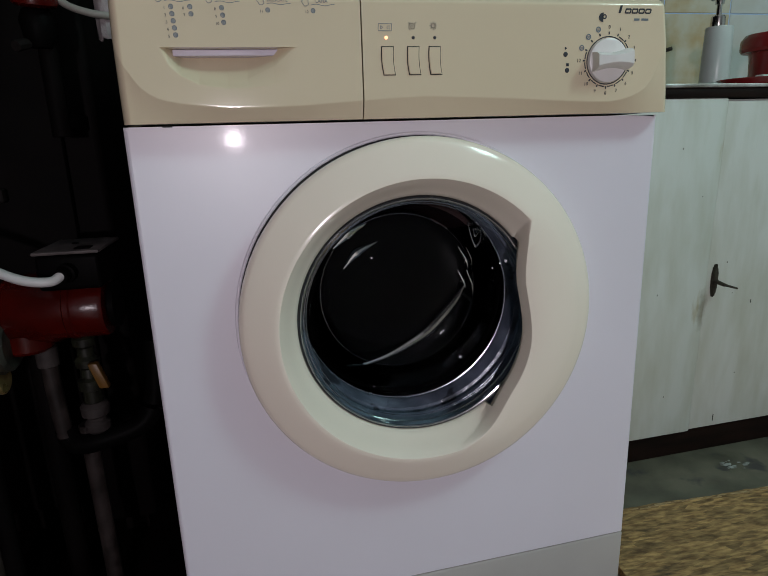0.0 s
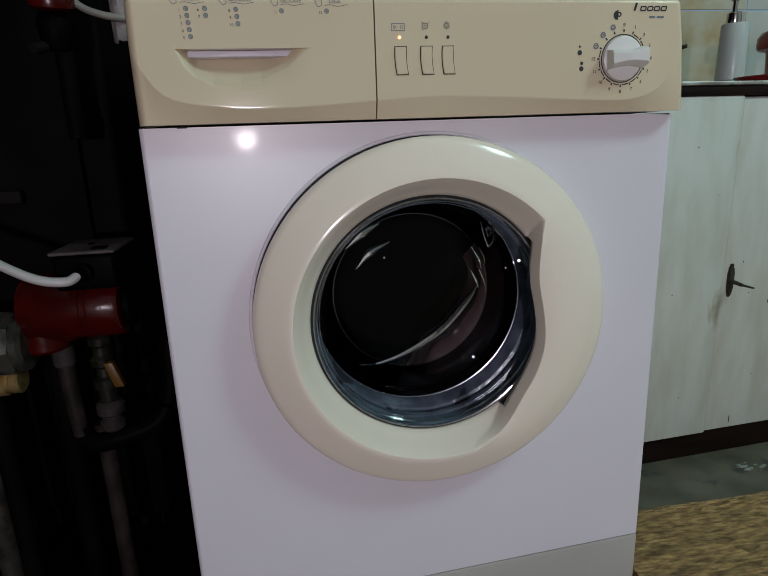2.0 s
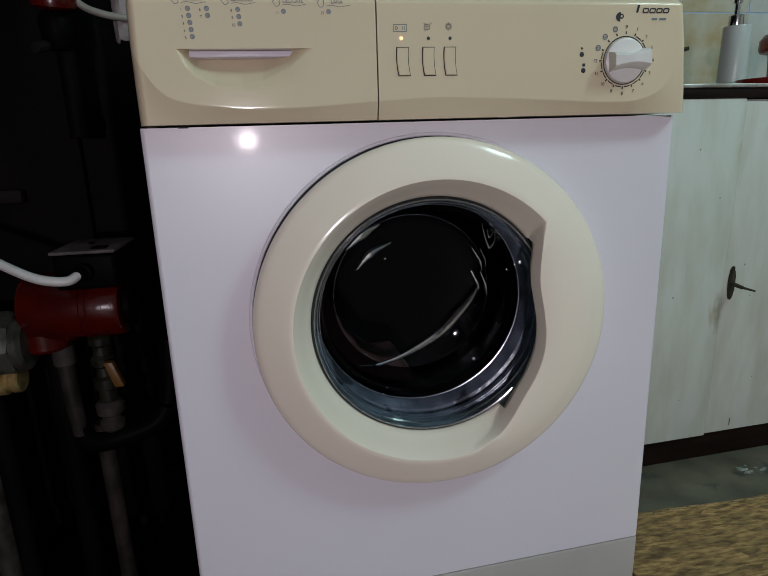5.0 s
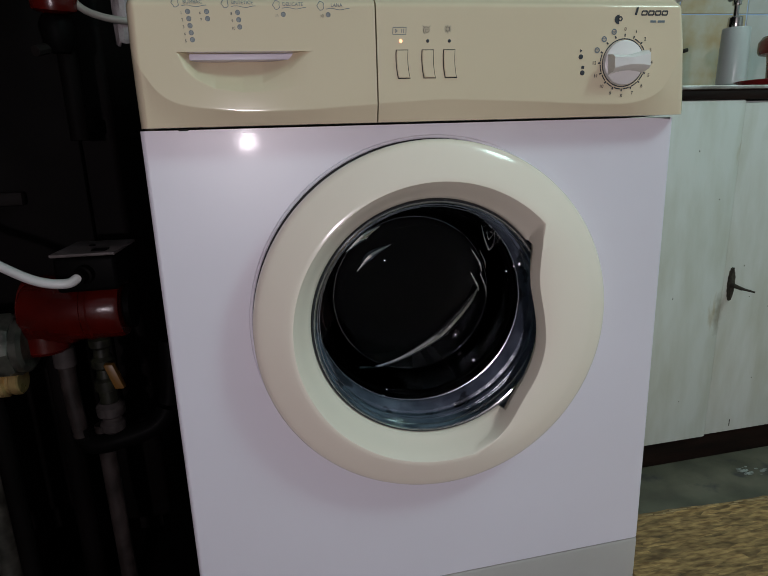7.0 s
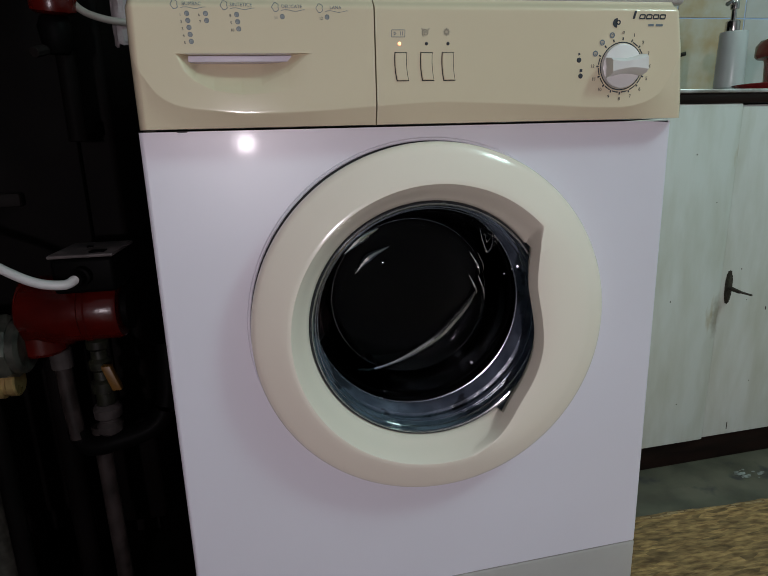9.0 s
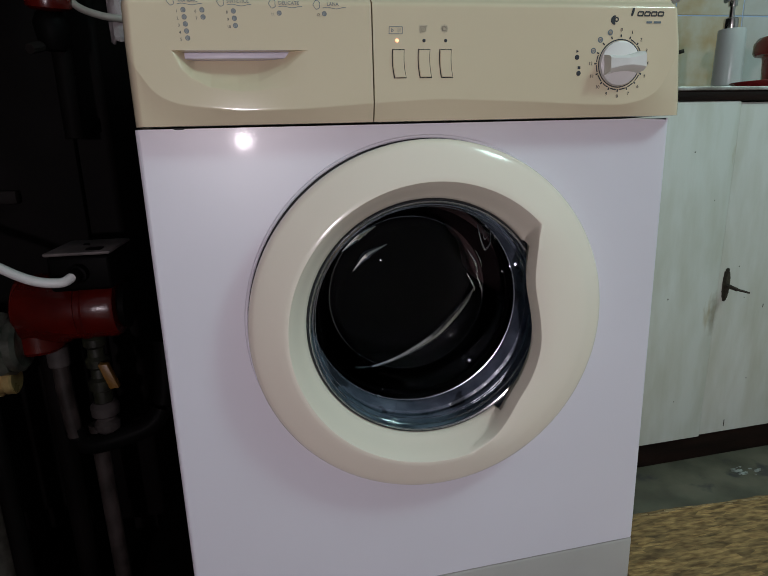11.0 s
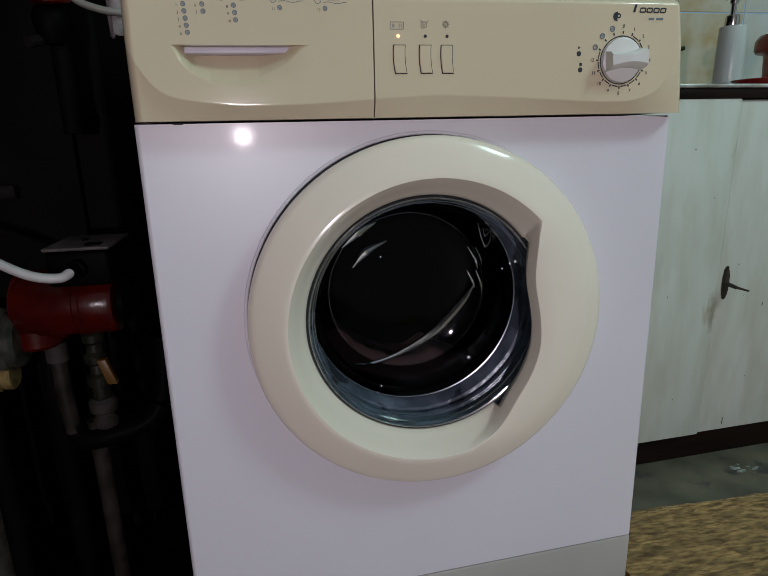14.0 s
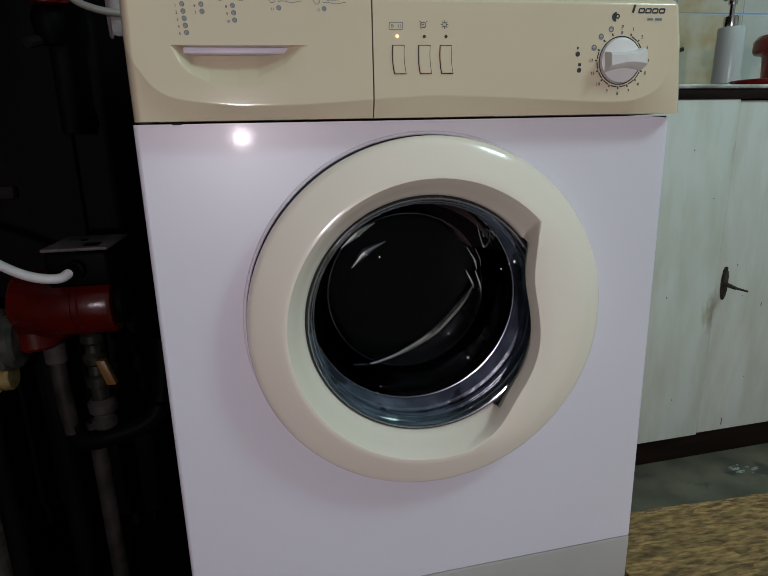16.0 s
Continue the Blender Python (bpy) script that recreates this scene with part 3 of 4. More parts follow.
def make_ring():
    outer = [(0.2000, -0.0035), (0.2046, -0.0062), (0.2074, -0.012), (0.2082, -0.0200), (0.2076, -0.0252), (0.2054, -0.0289), (0.2015, -0.0314), (0.1958, -0.0338), (0.1862, -0.0378), (0.1770, -0.0415)]
    steps, rings = 288, []
    bm = bmesh.new()
    for k in range(steps):
        a = 2 * math.pi * k / steps
        ang = (math.degrees(a) + 180) % 360 - 180
        inside = -75 < ang < 43.8
        rc = grip_edge(ang) if inside else 0.1640
        prof = list(outer)
        if inside:
            lip = 0.177 * 0.45 + rc * 0.55
            foot = rc - 0.0038
            prof += [(lip, -0.0442), (rc + 0.0010, -0.0456), (rc + 0.0002, -0.0452)]
            if foot > 0.1446:
                # steep wall down to the sloping flank, then along the flank to the glass
                w = smooth((rc - 0.1500) / 0.010)
                yf = w * float(np.interp(foot, FLANK_R, FLANK_Y)) - (1 - w) * 0.027
                prof += [(rc - 0.0012, -0.0452 * 0.8 + yf * 0.2), (rc - 0.0032, -0.0452 * 0.2 + yf * 0.8)]
                prof += [(foot, yf)] + [(r, float(np.interp(r, FLANK_R, FLANK_Y))) for r in [foot + (0.1445 - foot) * q for q in (0.15, 0.45, 0.7, 1.0)]] + [(0.1440, -0.0060)]
            else:
                back = max(rc + 0.004, 0.1446) if rc > 0.1420 else rc + 0.004
                prof += [(rc - 0.0008, -0.0420), (rc - 0.0018, -0.0375), (rc - 0.0028, -0.0330), (rc - 0.0037, -0.0285), (rc - 0.0038, -0.0275), (rc - 0.002, -0.0266), (back, -0.0180), (back, -0.0095)]
        else:
            prof += [(0.1705, -0.0440), (0.1653, -0.0453), (0.1645, -0.0452)] + [(r, float(np.interp(r, FLANK_R, FLANK_Y))) for r in (0.1630, 0.1612, 0.1590, 0.1555, 0.1520, 0.1480, 0.1445)] + [(0.1440, -0.0060)]
        rings.append([bm.verts.new((CX + r * math.cos(a), y, CZ + r * math.sin(a))) for r, y in prof])
    for k in range(steps):
        a, b = rings[k], rings[(k + 1) % steps]
        for j in range(len(a) - 1):
            bm.faces.new((a[j], b[j], b[j + 1], a[j + 1]))
    return part("door_ring", bm, RING, door, "glossy cream plastic", 38)


make_ring()
Y_AXIS = axis((CX, 0, CZ), (0, 1, 0))
part("ring_shadow_gap", lathe([(0.198, -0.0004), (0.2091, -0.0004), (0.2091, -0.0008), (0.198, -0.0030)], Y_AXIS, 128, True), BLACK_GAP, door)
part("door_surround", lathe([(0.2092, -0.0002), (0.2100, -0.0014), (0.2120, -0.0017), (0.2131, -0.0002)], Y_AXIS, 144), ENAMEL, machine, "raised rim pressed in the white sheet")
part("glass_seal", lathe([(0.1439, -0.0088), (0.1427, -0.0106), (0.1411, -0.0098), (0.1413, -0.0066), (0.1439, -0.0060)], Y_AXIS, 96, True), SEAL, door, "black rubber seal")
# highlights on the glass, built as added beads: points and radii along each
GLINT_BEADS = [
    ([(-0.074, 0.106, 0.381), (-0.049, 0.110, 0.379), (-0.017, 0.112, 0.387), (0.015, 0.112, 0.402), (0.044, 0.112, 0.420), (0.069, 0.111, 0.445), (0.086, 0.109, 0.466), (0.095, 0.106, 0.483)], (0.0022, 0.0026, 0.0032, 0.0048, 0.0066, 0.0066, 0.0050, 0.0012)),
    ([(0.084, 0.060, 0.580), (0.089, 0.060, 0.560), (0.095, 0.060, 0.548), (0.101, 0.060, 0.556), (0.102, 0.060, 0.572)], (0.0006, 0.0014, 0.0020, 0.0012, 0.0005)),
    ([(0.091, 0.060, 0.572), (0.094, 0.060, 0.561), (0.099, 0.060, 0.566)], (0.0004, 0.0010, 0.0004)),
    ([(0.073, 0.065, 0.548), (0.084, 0.065, 0.530), (0.087, 0.065, 0.518)], (0.0005, 0.0018, 0.0005)),
    ([(0.084, 0.065, 0.546), (0.091, 0.065, 0.531), (0.092, 0.065, 0.522)], (0.0004, 0.0011, 0.0004)),
    ([(0.079, 0.085, 0.512), (0.088, 0.085, 0.495), (0.090, 0.085, 0.486)], (0.0005, 0.0018, 0.0008)),
    ([(0.090, 0.080, 0.512), (0.098, 0.080, 0.492), (0.099, 0.080, 0.478)], (0.0004, 0.0014, 0.0005)),
    ([(-0.093, 0.030, 0.562), (-0.073, 0.030, 0.580), (-0.052, 0.030, 0.590)], (0.0008, 0.0070, 0.0010)),
    ([(-0.078, 0.060, 0.530), (-0.061, 0.060, 0.550), (-0.034, 0.060, 0.562)], (0.0008, 0.0066, 0.0008)),
]
# pressed glass bowl: outer skin inwards, then the inner skin back
bowl = part("glass_bowl", lathe([(0.1440, -0.0080), (0.1420, -0.0090), (0.1385, -0.0060), (0.1360, 0.002), (0.1340, 0.012), (0.1300, 0.045), (0.1255, 0.071), (0.1235, 0.080), (0.1150, 0.104), (0.1090, 0.1130), (0.1010, 0.1190), (0.0900, 0.1225), (0.06, 0.1270), (0.03, 0.1290), (0, 0.1295)], Y_AXIS, 160, False), GLASS, door, "clear pressed glass bowl")
part("bowl_inner_face", lathe([(0.1400, -0.0085), (0.1330, -0.002), (0.1310, 0.012), (0.1265, 0.043), (0.1195, 0.076), (0.1100, 0.0985), (0.1035, 0.1065), (0.0960, 0.1115), (0.0860, 0.1145), (0.06, 0.1185), (0.03, 0.1205), (0, 0.1210)], Y_AXIS, 160, False), GLASS, bowl).visible_shadow = False
bowl.visible_shadow = False
part("bowl_rim", lathe([(0.1400 + 0.0017 * math.cos(k * math.pi / 4), -0.0100 + 0.0017 * math.sin(k * math.pi / 4)) for k in range(8)], Y_AXIS, 128, True), RIM_GLASS, bowl, "thick glass rim").visible_shadow = False


def taper_tube(points, radii, per=10, steps=10):
    """An added glass bead for a bright streak, swelling and thinning along its line."""
    bm = bmesh.new()
    pts = curve_points(points, per)
    rings = []
    for i, p in enumerate(pts):
        d = (pts[min(i + 1, len(pts) - 1)] - pts[max(i - 1, 0)]).normalized()
        u = d.cross(Vector((0.02, 1, 0.03))).normalized()
        w = d.cross(u)
        r = float(np.interp(i / (len(pts) - 1), np.linspace(0, 1, len(radii)), radii))
        rings.append([bm.verts.new(p + r * (math.cos(a) * u + math.sin(a) * w)) for a in [2 * math.pi * k / steps for k in range(steps)]])
    for a, b in zip(rings, rings[1:]):
        for k in range(steps):
            bm.faces.new((a[k], a[(k + 1) % steps], b[(k + 1) % steps], b[k]))
    return bm


# extra skin, added only to darken the clear flank
part("flank_skin", lathe([(0.1262, 0.0735), (0.1243, 0.0805), (0.1160, 0.1040), (0.1102, 0.1130)], Y_AXIS, 160), DARK_SKIN, bowl, "added dark skin that blackens the flank of the clear glass bowl").visible_shadow = False
for r, y, bead in ((0.1085, 0.1125, 0.0004), (0.1365, -0.0035, 0.0011), (0.1335, 0.006, 0.0006)):
    part("glass_step", lathe([(r + bead * math.cos(k * math.pi / 3), y + bead * math.sin(k * math.pi / 3)) for k in range(6)], Y_AXIS, 128, True), RIM_GLASS, bowl, "moulded step in the glass").visible_shadow = False


def droplet(at, size):
    """A lens of water added for a glint, tilted to mirror the lamp."""
    bulge = 7.0 * size
    cap = [(0, 0)] + [(size * k / 6, math.sqrt(bulge ** 2 - (size * k / 6) ** 2) - bulge) for k in range(1, 7)] + [(size * 0.8, -size * 0.4), (0, -size * 0.45)]
    part("droplet", lathe(cap, axis(at, (-0.20 - 1.01 * at[0], -1, 0.70 - 1.01 * at[2])), 16), DROP, bowl, "clear droplet added for a glint").visible_shadow = False


for dx, dy, dz, size in ((-0.034, 0.110, 0.531, 0.0012), (0.079, 0.070, 0.392, 0.0020), (0.111, 0.040, 0.522, 0.0012), (0.1205, 0.020, 0.535, 0.0024), (0.117, 0.030, 0.530, 0.0010), (-0.040, 0.090, 0.352, 0.0012),
                         (0.095, 0.045, 0.345, 0.0014), (0.060, 0.050, 0.350, 0.0008)):
    droplet((dx, dy, dz), size)
for path, radii in GLINT_BEADS:
    part("glint_bead", taper_tube(path, radii), GLINT_GLOSS, bowl, "added glossy bead that draws a bright streak on the glass").visible_shadow = False

# bellows, tub front and drum
part("door_gasket", lathe([(0.182, 0.006), (0.165, 0.003), (0.1555, 0.004), (0.1490, 0.010), (0.1480, 0.018), (0.1520, 0.0225), (0.1525, 0.026), (0.1455, 0.029), (0.1445, 0.034), (0.1500, 0.038), (0.1505, 0.042), (0.1425, 0.045), (0.1400, 0.051), (0.1370, 0.057), (0.1362, 0.062), (0.140, 0.068), (0.17, 0.070)], Y_AXIS, 96), RUBBER, machine, "wet blue-grey rubber bellows")
part("drum_lip", lathe([(0.1365 + 0.0016 * math.cos(k * math.pi / 4), 0.066 + 0.0016 * math.sin(k * math.pi / 4)) for k in range(8)], Y_AXIS, 128, True), BRIGHT_STEEL, machine, "bright steel rim of the drum mouth")
part("panel_clip", box(-0.262, -0.252, -0.0012, 0.004, 0.7036, 0.7056, 0.0006), BLACK_GAP, machine)
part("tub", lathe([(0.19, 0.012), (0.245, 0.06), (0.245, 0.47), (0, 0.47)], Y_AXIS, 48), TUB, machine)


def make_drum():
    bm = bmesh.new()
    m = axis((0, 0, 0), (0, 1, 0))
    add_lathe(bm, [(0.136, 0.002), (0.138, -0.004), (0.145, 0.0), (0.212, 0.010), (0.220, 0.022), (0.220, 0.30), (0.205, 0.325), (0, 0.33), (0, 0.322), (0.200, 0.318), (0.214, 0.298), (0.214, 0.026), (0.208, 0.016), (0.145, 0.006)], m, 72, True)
    ob = part("drum", bm, STEEL, machine, "wet stainless steel drum, coloured black for its unlit inside")
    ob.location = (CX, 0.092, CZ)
    for k in range(3):
        a = radians(100 + 120 * k)
        b = bmesh.new()
        rows = []
        for y in (0.03, 0.05, 0.15, 0.25, 0.30):
            h = 0.045 if 0.04 < y < 0.28 else 0.004
            rows.append([b.verts.new((r * math.cos(a) - t * math.sin(a), y, r * math.sin(a) + t * math.cos(a))) for r, t in ((0.215, -0.03), (0.215 - h * 0.7, -0.016), (0.215 - h, -0.006), (0.215 - h, 0.006), (0.215 - h * 0.7, 0.016), (0.215, 0.03))])
        for p, q in zip(rows, rows[1:]):
            for j in range(5):
                b.faces.new((p[j], p[j + 1], q[j + 1], q[j]))
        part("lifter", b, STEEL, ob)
    return ob


drum = make_drum()


def make_laundry():
    """One crumpled bundle pressed against the drum wall."""
    bm = bmesh.new()
    na, ny = 90, 34
    top, low = [], []
    for i in range(na + 1):
        u = i / na
        a = radians(-146 + 138 * u)
        rt, rl = [], []
        for j in range(ny + 1):
            v = j / ny
            y = 0.028 + 0.150 * v
            rim = smooth(min(u, 1 - u) / 0.22) * smooth(min(v + 0.10, 1 - v) / 0.25)
            p = Vector((u * 5.2 + 1.5 * noise.noise(Vector((v * 3, u * 2, 5))), v * 2.2, 2.0))
            fold = 0.5 + 0.9 * noise.noise(p) + 0.25 * noise.noise(p * 2.7)
            r = 0.211 - rim * (0.058 + 0.012 * fold + 0.032 * smooth((y - 0.042) / 0.03))
            rt.append(bm.verts.new((r * math.cos(a), y, r * math.sin(a))))
            rl.append(bm.verts.new((0.2125 * math.cos(a), y, 0.2125 * math.sin(a))))
        top.append(rt)
        low.append(rl)
    for g in (top, low):
        for p, q in zip(g, g[1:]):
            for j in range(ny):
                bm.faces.new((p[j], p[j + 1], q[j + 1], q[j]))
    for i in range(na):
        for j in (0, ny):
            bm.faces.new((top[i][j], top[i + 1][j], low[i + 1][j], low[i][j]))
    for j in range(ny):
        for i in (0, na):
            bm.faces.new((top[i][j], top[i][j + 1], low[i][j + 1], low[i][j]))
    ob = tagged(finish(bm, "wet_laundry", LAUNDRY, angle=80), "dark brown wet laundry tumbling in the drum", "laundry")
    ob.location = (CX, 0.092, CZ)
    return ob


laundry = make_laundry()

# ---- cabinet with counter beside the machine ----
cabinet = thing("base_cabinet", "old white painted wooden base cabinet with dark plinth", "cabinet")
part("plinth", box(0.36, 1.9, 0.350, 0.86, 0.0, 0.066, 0.003), BROWN_WOOD, cabinet, "dark brown wooden plinth")
part("carcass", box(0.36, 1.9, 0.362, 0.87, 0.064, 0.738), CAB_WHITE, cabinet)
door_l = part("cabinet_door", box(0.40, 0.6745, 0.338, 0.358, 0.060, 0.7395, 0.0025), CAB_WHITE, cabinet)
door_r = part("cabinet_door", box(0.6765, 1.20, 0.341, 0.358, 0.062, 0.7345, 0.0025), CAB_WHITE, cabinet)
part("cabinet_door", box(1.204, 1.86, 0.341, 0.358, 0.062, 0.7345, 0.0025), CAB_WHITE, cabinet)


def make_lock():
    rnd = random.Random(2)
    out = []
    for k in range(28):
        a = 2 * math.pi * k / 28
        w = 1 + 0.10 * (k % 2) + rnd.uniform(-0.05, 0.05)
        out.append((0.692 + 0.0060 * w * math.sin(a), 0.030 * w * math.cos(a)))
    e = part("escutcheon", prism(out, 0.392, 0.334, 0.342, 0.0012), RUST, door_r, "rusted iron keyhole plate")
    part("key", rod((0.692, 0.338, 0.391), (0.6945, 0.312, 0.388), 0.0046, 10, 0.0034), RUST, door_r, "rusted iron key")
    part("key", rod((0.6945, 0.314, 0.3882), (0.709, 0.297, 0.384), 0.0026, 10, 0.0018), RUST, door_r)


make_lock()
# small dents and cracks in the old paint
for cx0, cz0, w, h in ((0.585, 0.650, 0.0022, 0.0022), (0.640, 0.560, 0.0018, 0.0018), (0.792, 0.335, 0.0016, 0.0075), (0.735, 0.074, 0.0018, 0.016), (0.560, 0.372, 0.0018, 0.003), (0.720, 0.425, 0.0016, 0.003), (0.742, 0.360, 0.0018, 0.0018), (0.60, 0.150, 0.0016, 0.0022), (0.776, 0.180, 0.0020, 0.0020)):
    front = 0.3372 if cx0 < 0.675 else 0.3402
    part("paint_chip", box(cx0, cx0 + w, front, front + 0.004, cz0, cz0 + h, 0.0004, 1), RUST, door_l if cx0 < 0.675 else door_r)
counter = thing("countertop", "dark brown wooden worktop edged with worn aluminium strip", "worktop")
part("slab", box(0.34, 1.92, 0.335, 0.885, 0.7400, 0.7570, 0.002), BROWN_WOOD, counter)
part("edge_strip", box(0.34, 1.92, 0.331, 0.885, 0.7575, 0.7640, 0.0015), ALU, counter, "worn bright metal edge strip")

TURN = Matrix.Translation((0.87, 0.345, 0)) @ pose(0, 0, 0, 0, 0, 3.5) @ Matrix.Translation((-0.87, -0.345, 0))
cabinet.matrix_basis = TURN
counter.matrix_basis = TURN

# soap dispenser
soap = thing("soap_dispenser", "white soap dispenser bottle with brass-chrome pump", "soap dispenser")
SX, SY, SZ = 0.807, 0.530, 0.764
part("bottle", lathe([(0, 0), (0.0280, 0), (0.0292, 0.003), (0.0286, 0.06), (0.0272, 0.1275), (0.0262, 0.1310), (0.013, 0.1325), (0, 0.1325)], axis((SX, SY, SZ), (0, 0, 1)), 40), SOAP, soap)
pump_top = part("pump_head", lathe([(0, 0.122), (0.0140, 0.122), (0.0145, 0.124), (0.0140, 0.142), (0.0125, 0.144), (0.0055, 0.145), (0.0052, 0.166), (0.0085, 0.167), (0.0092, 0.176), (0.008, 0.182), (0, 0.183)], axis((SX - 0.006, SY, SZ + 0.009), (0, 0, 1)), 28), CHROME, soap, "tarnished chrome pump")
part("spout", tube([(SX - 0.006, SY, SZ + 0.185), (SX - 0.026, SY - 0.012, SZ + 0.187), (SX - 0.040, SY - 0.020, SZ + 0.181)], 0.0042), CHROME, pump_top)

# red jug and dish
jug = thing("red_jug", "dark red plastic jug with a wide rim", "jug")
part("jug_body", lathe([(0, 0), (0.050, 0), (0.054, 0.004), (0.058, 0.072), (0.060, 0.079), (0.074, 0.081), (0.0780, 0.087), (0.0775, 0.106), (0.070, 0.117), (0.060, 0.118), (0.056, 0.108), (0.050, 0.01), (0, 0.01)], axis((0.957, 0.52, 0.764), (0, 0, 1)), 48), RED_GLAZE, jug)
dish = thing("red_dish", "flat dark red plastic dish on the worktop", "dish")
part("dish_body", lathe([(0, 0), (0.045, 0), (0.052, 0.006), (0.0620, 0.0130), (0.0600, 0.0140), (0.045, 0.005), (0, 0.005)], axis((0.790, 0.405, 0.7645), (0, 0, 1)), 48), RED_GLAZE, dish)
sponge = tagged(finish(box(0.802, 0.826, 0.392, 0.415, 0.7700, 0.7860, 0.004, 3), "soap_piece", SOAP), "small pale piece of soap on the red dish", "soap")

# ---- floor board ----
def make_board():
    bm = bmesh.new()
    n = 120
    x0, x1 = 0.34, 1.9
    rnd = random.Random(9)
    edge, low = [], []
    for k in range(n + 1):
        x = x0 + (x1 - x0) * k / n
        j = 0.180 + 0.0022 * noise.noise(Vector((x * 60, 0, 0))) + 0.004 * noise.noise(Vector((x * 9, 3, 0))) + rnd.uniform(-0.0008, 0.0008)
        edge.append(bm.verts.new((x, j, 0.013)))
        low.append(bm.verts.new((x, j + 0.001, 0.0)))
    f0, f1 = bm.verts.new((x1, -0.55, 0.013)), bm.verts.new((x0, -0.55, 0.013))
    bm.faces.new(edge + [f0, f1])
    for k in range(n):
        bm.faces.new((edge[k], edge[k + 1], low[k + 1], low[k]))
    l0, l1 = bm.verts.new((x1, -0.55, 0.0)), bm.verts.new((x0, -0.55, 0.0))
    bm.faces.new((edge[0], low[0], l1, f1))
    bm.faces.new((edge[-1], f0, l0, low[-1]))
    bm.faces.new((f0, f1, l1, l0))
    board = tagged(finish(bm, "floor_board", BOARD), "worn brown chipboard sheet lying on the floor", "board")
    frayed = bmesh.new()
    for k in range(90):
        x = 0.35 + 0.0165 * k + rnd.uniform(-0.006, 0.006)
        y, length, wide = rnd.uniform(0.1715, 0.1785), rnd.uniform(0.010, 0.036), rnd.uniform(0.0010, 0.0030)
        add_box(frayed, x, x + length, y - wide, y, 0.0120, 0.0130 + rnd.uniform(0.0006, 0.0014))
    part("frayed_edge", frayed, SPLINTER, board, "pale splintered edge")
    return board


def chipboard(name):
    """Worn board of long pressed flakes, darkened in patches."""
    m = material(name, (0.46, 0.30, 0.128), 0.6, scale=42, stretch=(1, 3.5, 3.5), second=(0.18, 0.10, 0.036), spread=(0.36, 0.64), bump=0.7, bump_scale=55, spots=(0.06, 0.037, 0.020), spot_scale=8, spot_at=0.60)
    nt = m.node_tree
    b = nt.nodes["Principled BSDF"]
    under = b.inputs["Base Color"].links[0].from_socket
    tc, mp, vor, tone, mix = [nt.nodes.new("ShaderNode" + k) for k in ("TexCoord", "Mapping", "TexVoronoi", "ValToRGB", "Mix")]
    mp.inputs["Scale"].default_value = (30, 140, 60)
    mp.inputs["Rotation"].default_value = (0, 0, 0.05)
    vor.inputs["Scale"].default_value = 1.0
    vor.inputs["Randomness"].default_value = 1.0
    tone.color_ramp.elements[0].color, tone.color_ramp.elements[1].color = (0.35, 0.32, 0.28, 1), (1.5, 1.42, 1.30, 1)
    mix.data_type, mix.blend_type = "RGBA", "MULTIPLY"
    mix.inputs["Factor"].default_value = 0.85
    nt.links.new(tc.outputs["Object"], mp.inputs[0])
    nt.links.new(mp.outputs[0], vor.inputs["Vector"])
    nt.links.new(vor.outputs["Color"], tone.inputs[0])
    nt.links.new(under, mix.inputs["A"])
    nt.links.new(tone.outputs[0], mix.inputs["B"])
    nt.links.new(mix.outputs["Result"], b.inputs["Base Color"])
    return m


BOARD = chipboard("worn_chipboard")
SPLINTER = material("pale_splinters", (0.46, 0.33, 0.17), 0.7, scale=80, stretch=(1, 6, 6), second=(0.26, 0.17, 0.08), bump=0.4, bump_scale=120)
make_board()


def make_stain():
    """Dried splashes of lime paint, thin irregular patches."""
    bm = bmesh.new()
    rnd = random.Random(11)
    for k in range(16):
        cx0, cy0 = 0.752 + rnd.gauss(0, 0.015), 0.275 + rnd.gauss(0, 0.008)
        r0 = rnd.uniform(0.0010, 0.0035) if k > 2 else rnd.uniform(0.005, 0.007)
        n = 14
        ring = [bm.verts.new((cx0 + r0 * (1.5 + rnd.uniform(-0.5, 0.5)) * math.cos(2 * math.pi * j / n), cy0 + r0 * (0.8 + rnd.uniform(-0.3, 0.3)) * math.sin(2 * math.pi * j / n), 0.0004 + 0.00005 * k)) for j in range(n)]
        bm.faces.new(ring)
        low = [bm.verts.new((v.co.x, v.co.y, 0.0)) for v in ring]
        for j in range(n):
            bm.faces.new((ring[j], ring[(j + 1) % n], low[(j + 1) % n], low[j]))
    return tagged(finish(bm, "paint_splash", LIME), "dried pale paint splashes on the concrete floor", "stain")


LIME = material("dried_lime", (0.36, 0.38, 0.36), 0.6, scale=60, second=(0.16, 0.16, 0.14), spread=(0.40, 0.60))
make_stain()

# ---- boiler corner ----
# made-up sheet: it blackens the floor where the corner lies in the dark
tagged(finish(box(-1.3, -0.302, -0.9, 0.93, 0.0, 0.004, 0.001), "dark_floor_sheet", BLACK_METAL), "black sheet added on the floor to darken the boiler corner", "floor plate")
boiler = thing("black_boiler", "large black boiler with flat steel front", "boiler")
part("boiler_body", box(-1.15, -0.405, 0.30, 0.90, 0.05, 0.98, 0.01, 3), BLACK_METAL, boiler)
